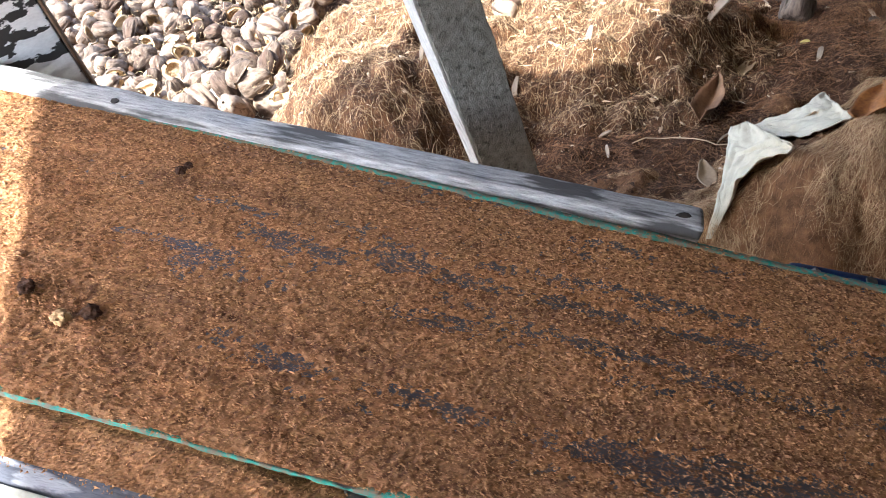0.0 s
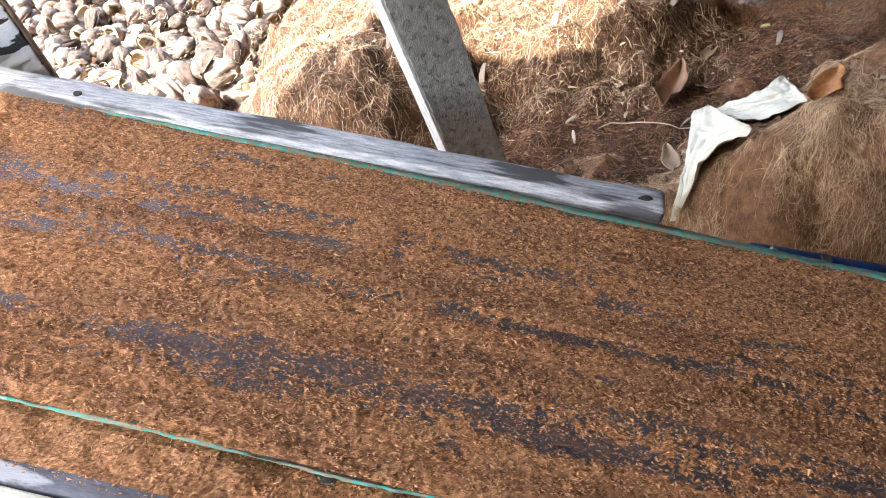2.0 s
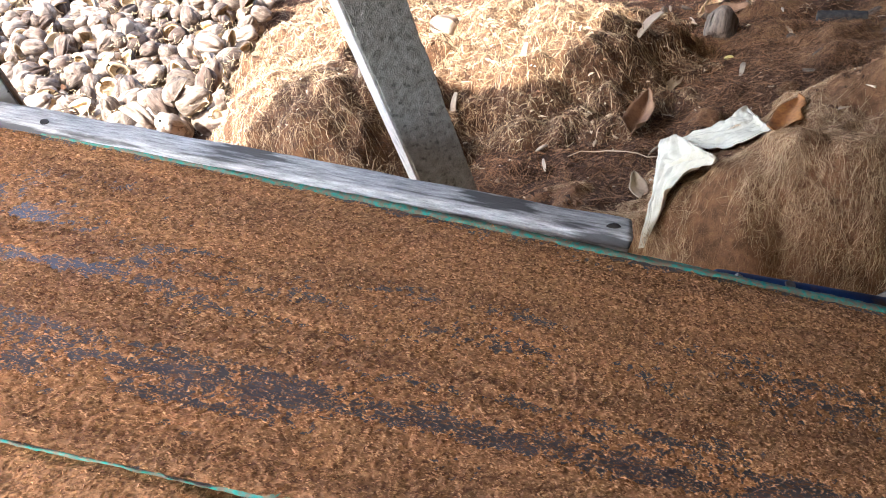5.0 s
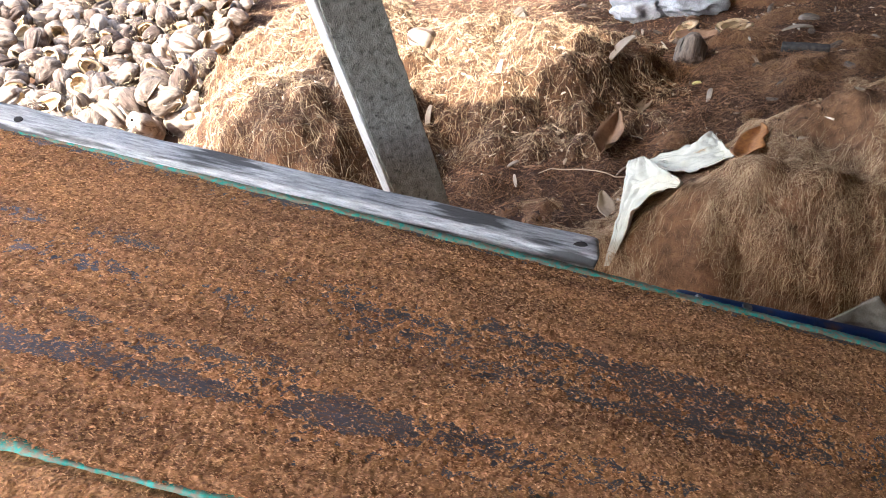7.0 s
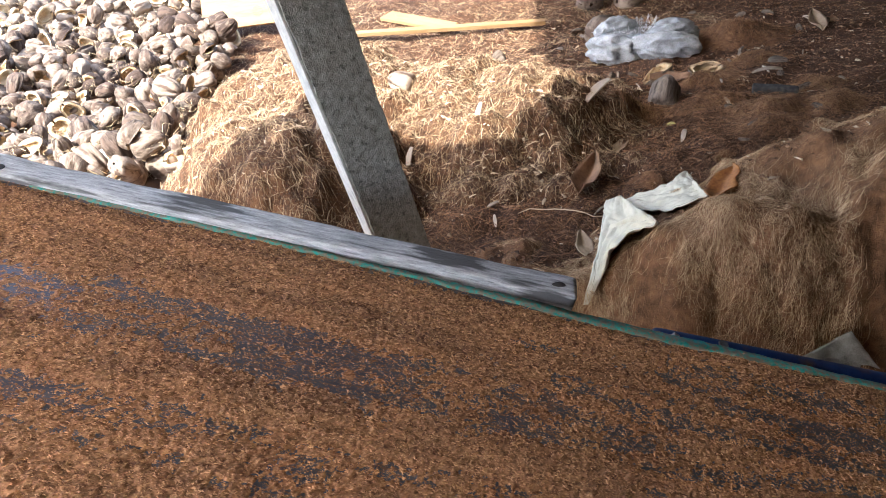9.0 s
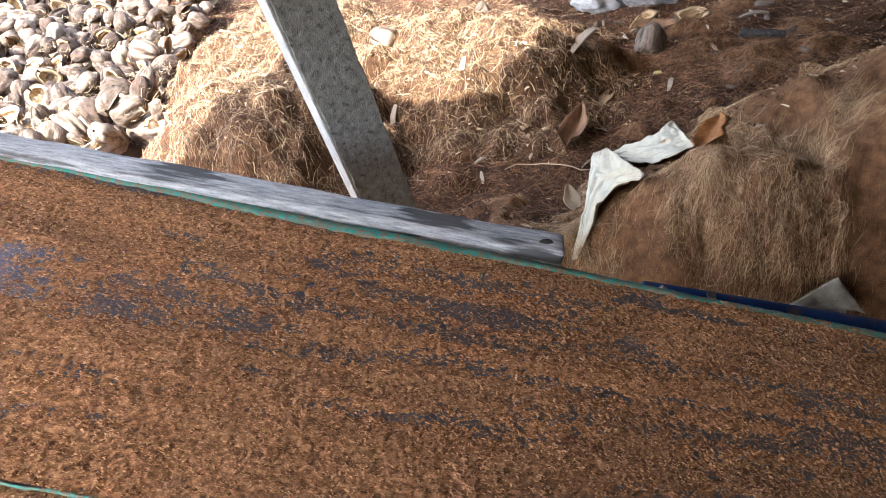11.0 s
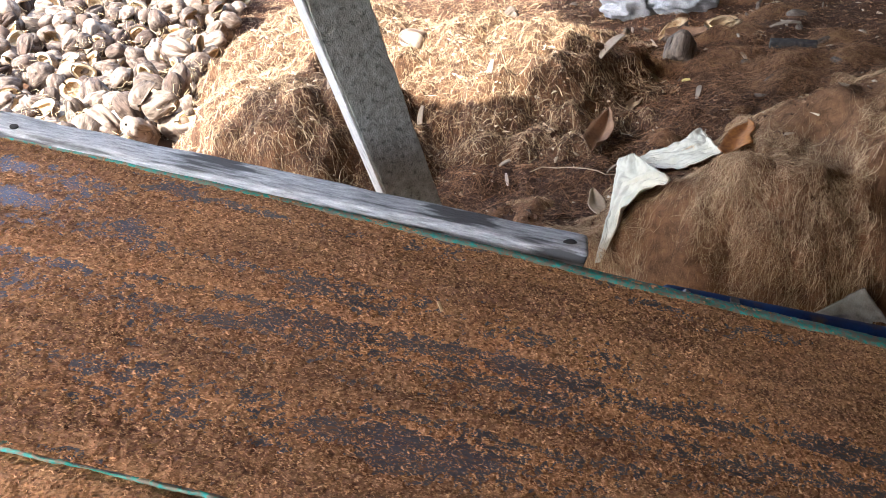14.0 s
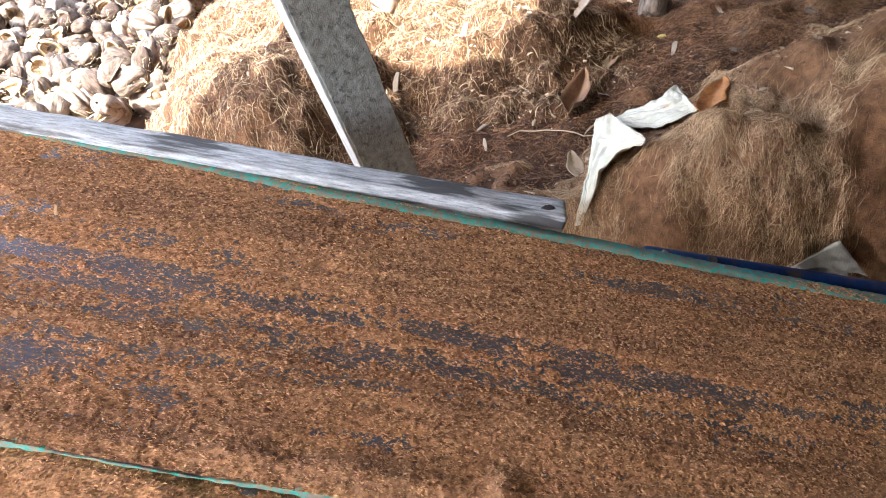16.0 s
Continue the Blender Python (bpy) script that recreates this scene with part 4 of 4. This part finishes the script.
for i in range(34):
    x, y = r.uniform(0.2, 2.9), r.uniform(1.5, 3.6)
    if conveyor_uv(x, y)[1] > 0.35:
        splinter(x, y, r.uniform(0.02, 0.08), r.uniform(0.005, 0.013), r.uniform(0, 180), PALE_STRIP if r.random() < 0.4 else LEAF_DRY, "husk splinter among the fibre", i, 0.012, r.uniform(-15, 5))
splinter(1.399, 2.12, 0.035, 0.02, 0, YELLOW, "bit of yellow rind on the ground", 3, 0.01)

twig = bpy.data.curves.new("twig", 'CURVE')
twig.dimensions, twig.bevel_depth, twig.bevel_resolution = '3D', 0.0018, 2
line = twig.splines.new('POLY')
line.points.add(12)
for k, point in enumerate(line.points):
    x, y = 0.62 + 0.022 * k, 1.66 - 0.11 * k / 12 + 0.035 * math.sin(k * 0.5)
    point.co = (x, y, z_at(x, y, 0.014 + 0.003 * (k % 3)), 1)
twig.materials.append(LEAF_DRY)
thing("twig", "thin pale brown twig on the ground", "twig", me=twig)

for x, y, size, kind, turn, lab in ((1.50, 2.36, 0.070, 2, (40, -38, 50), "dark old coconut husk standing on the ground"), (0.50, 2.84, 0.058, 2, (0, -10, 140), "bleached whole coconut husk on the mound"),
                                    (1.82, 3.58, 0.11, 0, (10, 0, 30), "grey coconut husk with a dark crack"), (2.02, 4.30, 0.095, 3, (0, 0, 80), "grey old coconut husk"),
                                    (2.28, 4.22, 0.09, 2, (0, 0, 10), "grey old coconut husk"), (0.95, 2.62, 0.05, 6, (150, 0, 30), "broken brown husk piece on the mound"),
                                    (1.66, 2.74, 0.085, 7, (150, 10, 60), "broken red brown husk piece on the ground"), (1.86, 2.62, 0.075, 6, (170, 0, 10), "broken brown husk piece on the ground")):
    ob = thing("loose_husk", lab, "coconut husk", "loose husks on the ground", me=KINDS[kind].copy())
    ob.data.materials[0] = HUSK if "leached" in lab or "grey" in lab else HUSK_OLD
    ob.matrix_basis = Matrix.LocRotScale((x, y, z_at(x, y, size * 0.55)), Euler([radians(a) for a in turn]), (size / 0.085,) * 3)

# broken bits of husk strewn over the open ground
q = np.random.default_rng(61)
for i in range(46):
    x, y = q.uniform(1.0, 2.9), q.uniform(1.75, 3.9)
    if mound_z(x, y) > ground_z(x, y) + 0.02 or pile_z(x, y) > ground_z(x, y) + 0.02:
        continue
    k = q.uniform(0.18, 0.5)
    ob = thing("husk_fragment", "torn brown piece of husk lying on the earth", "husk piece", "torn husk pieces on the earth", me=FRAGMENTS[i % 2])
    ob.matrix_basis = Matrix.LocRotScale((x, y, z_at(x, y, 0.012)), Euler((q.uniform(0, 6.28), q.normal(0, 0.4), q.uniform(0, 6.28))), (k, k * q.uniform(0.4, 0.9), k * 0.7))

# sawn boards lying behind the mound
for x, y, ln, w, th, turn, ry, up, lab in ((-0.15, 4.95, 0.62, 0.22, 0.03, -18, -3, 0.16, "pale sawn board with a round knot, lying on the fibre"), (0.95, 4.30, 1.45, 0.05, 0.025, -19, 0, 0.06, "long thin pale sawn batten"),
                                           (0.93, 4.55, 0.55, 0.13, 0.02, -50, 0, 0.03, "short pale sawn board under the batten")):
    ob = thing("sawn_board", lab, "board", "sawn boards behind the mound", at=pose(x, y, z_at(x, y, up), 55 if w > 0.15 else 0, ry, turn))
    part("board", box(ln, w, th, 0.003, 8), WOOD_NEW, ob)
    if "knot" in lab:
        part("knot", tube(0.035, 0.035, 0.002, 20, 'z'), WOOD_RAW, ob, at=pose(0.08, -0.02, th / 2 + 0.001))
slab = thing("pale_board", "sunlit pale flat board between husks and mound", "board", at=pose(-0.72, 3.02, z_at(-0.72, 3.02, 0.10), 12, 0, 30))
part("board", box(0.34, 0.16, 0.03, 0.006, 10, 0.006, 4), PALE_GREY, slab)
stick = thing("charred_stick", "short dark weathered stick on the ground", "stick", at=pose(1.88, 2.18, z_at(1.88, 2.18, 0.015), 0, 0, -35))
part("stick", box(0.17, 0.035, 0.03, 0.008, 12, 0.008, 2), WOOD_DARK, stick)

# grey plastic bag with frayed threads
def crumple(parts, mat):
    """Stuffed folds of thin plastic: long lumps with sharp creases, joined."""
    bm = bmesh.new()
    for x, y, up, size, turn, seed in parts:
        made = bmesh.ops.create_icosphere(bm, subdivisions=5, radius=1.0)
        m = pose(x, y, z_at(x, y, up), 0, 0, turn)
        for w in made["verts"]:
            q = Vector((w.co.x * 1.3, w.co.y * 2.2, w.co.z * 2.2)) + Vector((seed, 0, 0))
            fold = abs(noise.noise(q * 0.8)) * 0.55 + abs(noise.noise(q * 1.9)) * 0.16
            w.co = m @ Vector((w.co.x * size[0], w.co.y * size[1], w.co.z * size[2])).lerp(Vector(), min(0.6, fold)).copy()
    me = bpy.data.meshes.new("plastic_bag")
    for f in bm.faces:
        f.smooth = True
    bm.to_mesh(me)
    bm.free()
    me.materials.append(mat)
    return new("plastic_bag", me)


bag = crumple(((1.70, 3.22, 0.06, (0.17, 0.10, 0.10), -30, 1.0), (1.90, 3.08, 0.05, (0.19, 0.09, 0.09), -32, 5.0), (1.78, 3.38, 0.10, (0.15, 0.10, 0.11), 10, 9.0), (2.00, 3.20, 0.06, (0.16, 0.11, 0.10), -10, 13.0)), PLASTIC)
tagged(bag, "crumpled grey plastic sack with frayed white threads", "sack")
fr = np.stack([r.uniform(1.72, 1.98, 300), r.uniform(3.22, 3.44, 300)], -1)
part("thread_fringe", strand_mesh("thread_fringe", fr, lambda x, y: top_z(x, y) + 0.10, PEEL, (0.04, 0.13), (0.0015, 0.003), 0.07, seed=44), PEEL, bag, "frayed white threads")


# crumbs of husk and earth on the open ground
EARTH_CRUMB = material("earth crumbs", (0.06, 0.028, 0.013), (0.34, 0.19, 0.10), 30, 0.95, island=0.9, bump=0.0)
p = scatter(36000, 0.3, 3.4, 1.2, 4.6, lambda x, y: conveyor_uv(x, y)[1] > 0.25, 401)
q = np.random.default_rng(402)
v, f = flakes(len(p), np.concatenate([p, (top_z(p[:, 0], p[:, 1]) + 0.002)[:, None]], 1), 0.003 + 0.014 * q.random(len(p)) ** 4, 403, 0.3)
thing("earth_crumbs", "brown crumbs of husk and earth strewn about", "crumbs", kind="stuff", me=mesh_from("earth_crumbs", v, f, EARTH_CRUMB))


# tufts of fibre on the open ground
def tuft(x, y, rad, high, seed):
    def f(a, b):
        return top_z(a, b) + high * 0.7 * (0.5 + fbm(a * 12, b * 12, seed)) * np.exp(-(((a - x) / rad) ** 2 + ((b - y) / (rad * 0.7)) ** 2)) - 0.004
    q = np.random.default_rng(seed)
    p = np.stack([x + q.normal(0, rad * 0.75, 1700), y + q.normal(0, rad * 0.55, 1700)], -1)
    me = strand_mesh("fibre_tuft", p, f, FIBRE_DUSTY, (0.04, 0.12), (0.0008, 0.0018), 0.02, seed=seed, segs=4)
    xs, ys = np.linspace(x - rad * 1.6, x + rad * 1.6, 24), np.linspace(y - rad * 1.2, y + rad * 1.2, 20)
    ob = thing("fibre_tuft", "tangled tuft of brown fibre on the ground", "fibre tuft", "fibre tufts on the ground", me=surface("fibre_tuft", xs, ys, f, HEAP_FINE))
    part("fibre_cover", me, FIBRE_DUSTY, ob)


for i, (x, y, rad, high) in enumerate(((1.75, 2.02, 0.14, 0.07), (1.62, 1.86, 0.10, 0.05), (1.95, 1.95, 0.10, 0.05), (1.78, 2.50, 0.10, 0.07), (2.15, 2.70, 0.12, 0.06), (1.60, 2.22, 0.10, 0.06), (2.35, 3.15, 0.2, 0.12),
                                       (1.35, 2.3, 0.10, 0.05), (2.1, 2.2, 0.08, 0.04))):
    tuft(x, y, rad, high, 300 + i)


def motions():
    """The belt runs up its frame, over the head drum and back underneath."""
    for k, piece in enumerate(belt):
        walk(piece, [(0.5 * i, on_loop(k * PIECE + SPEED * 0.5 * i)) for i in range(33)])


motions()
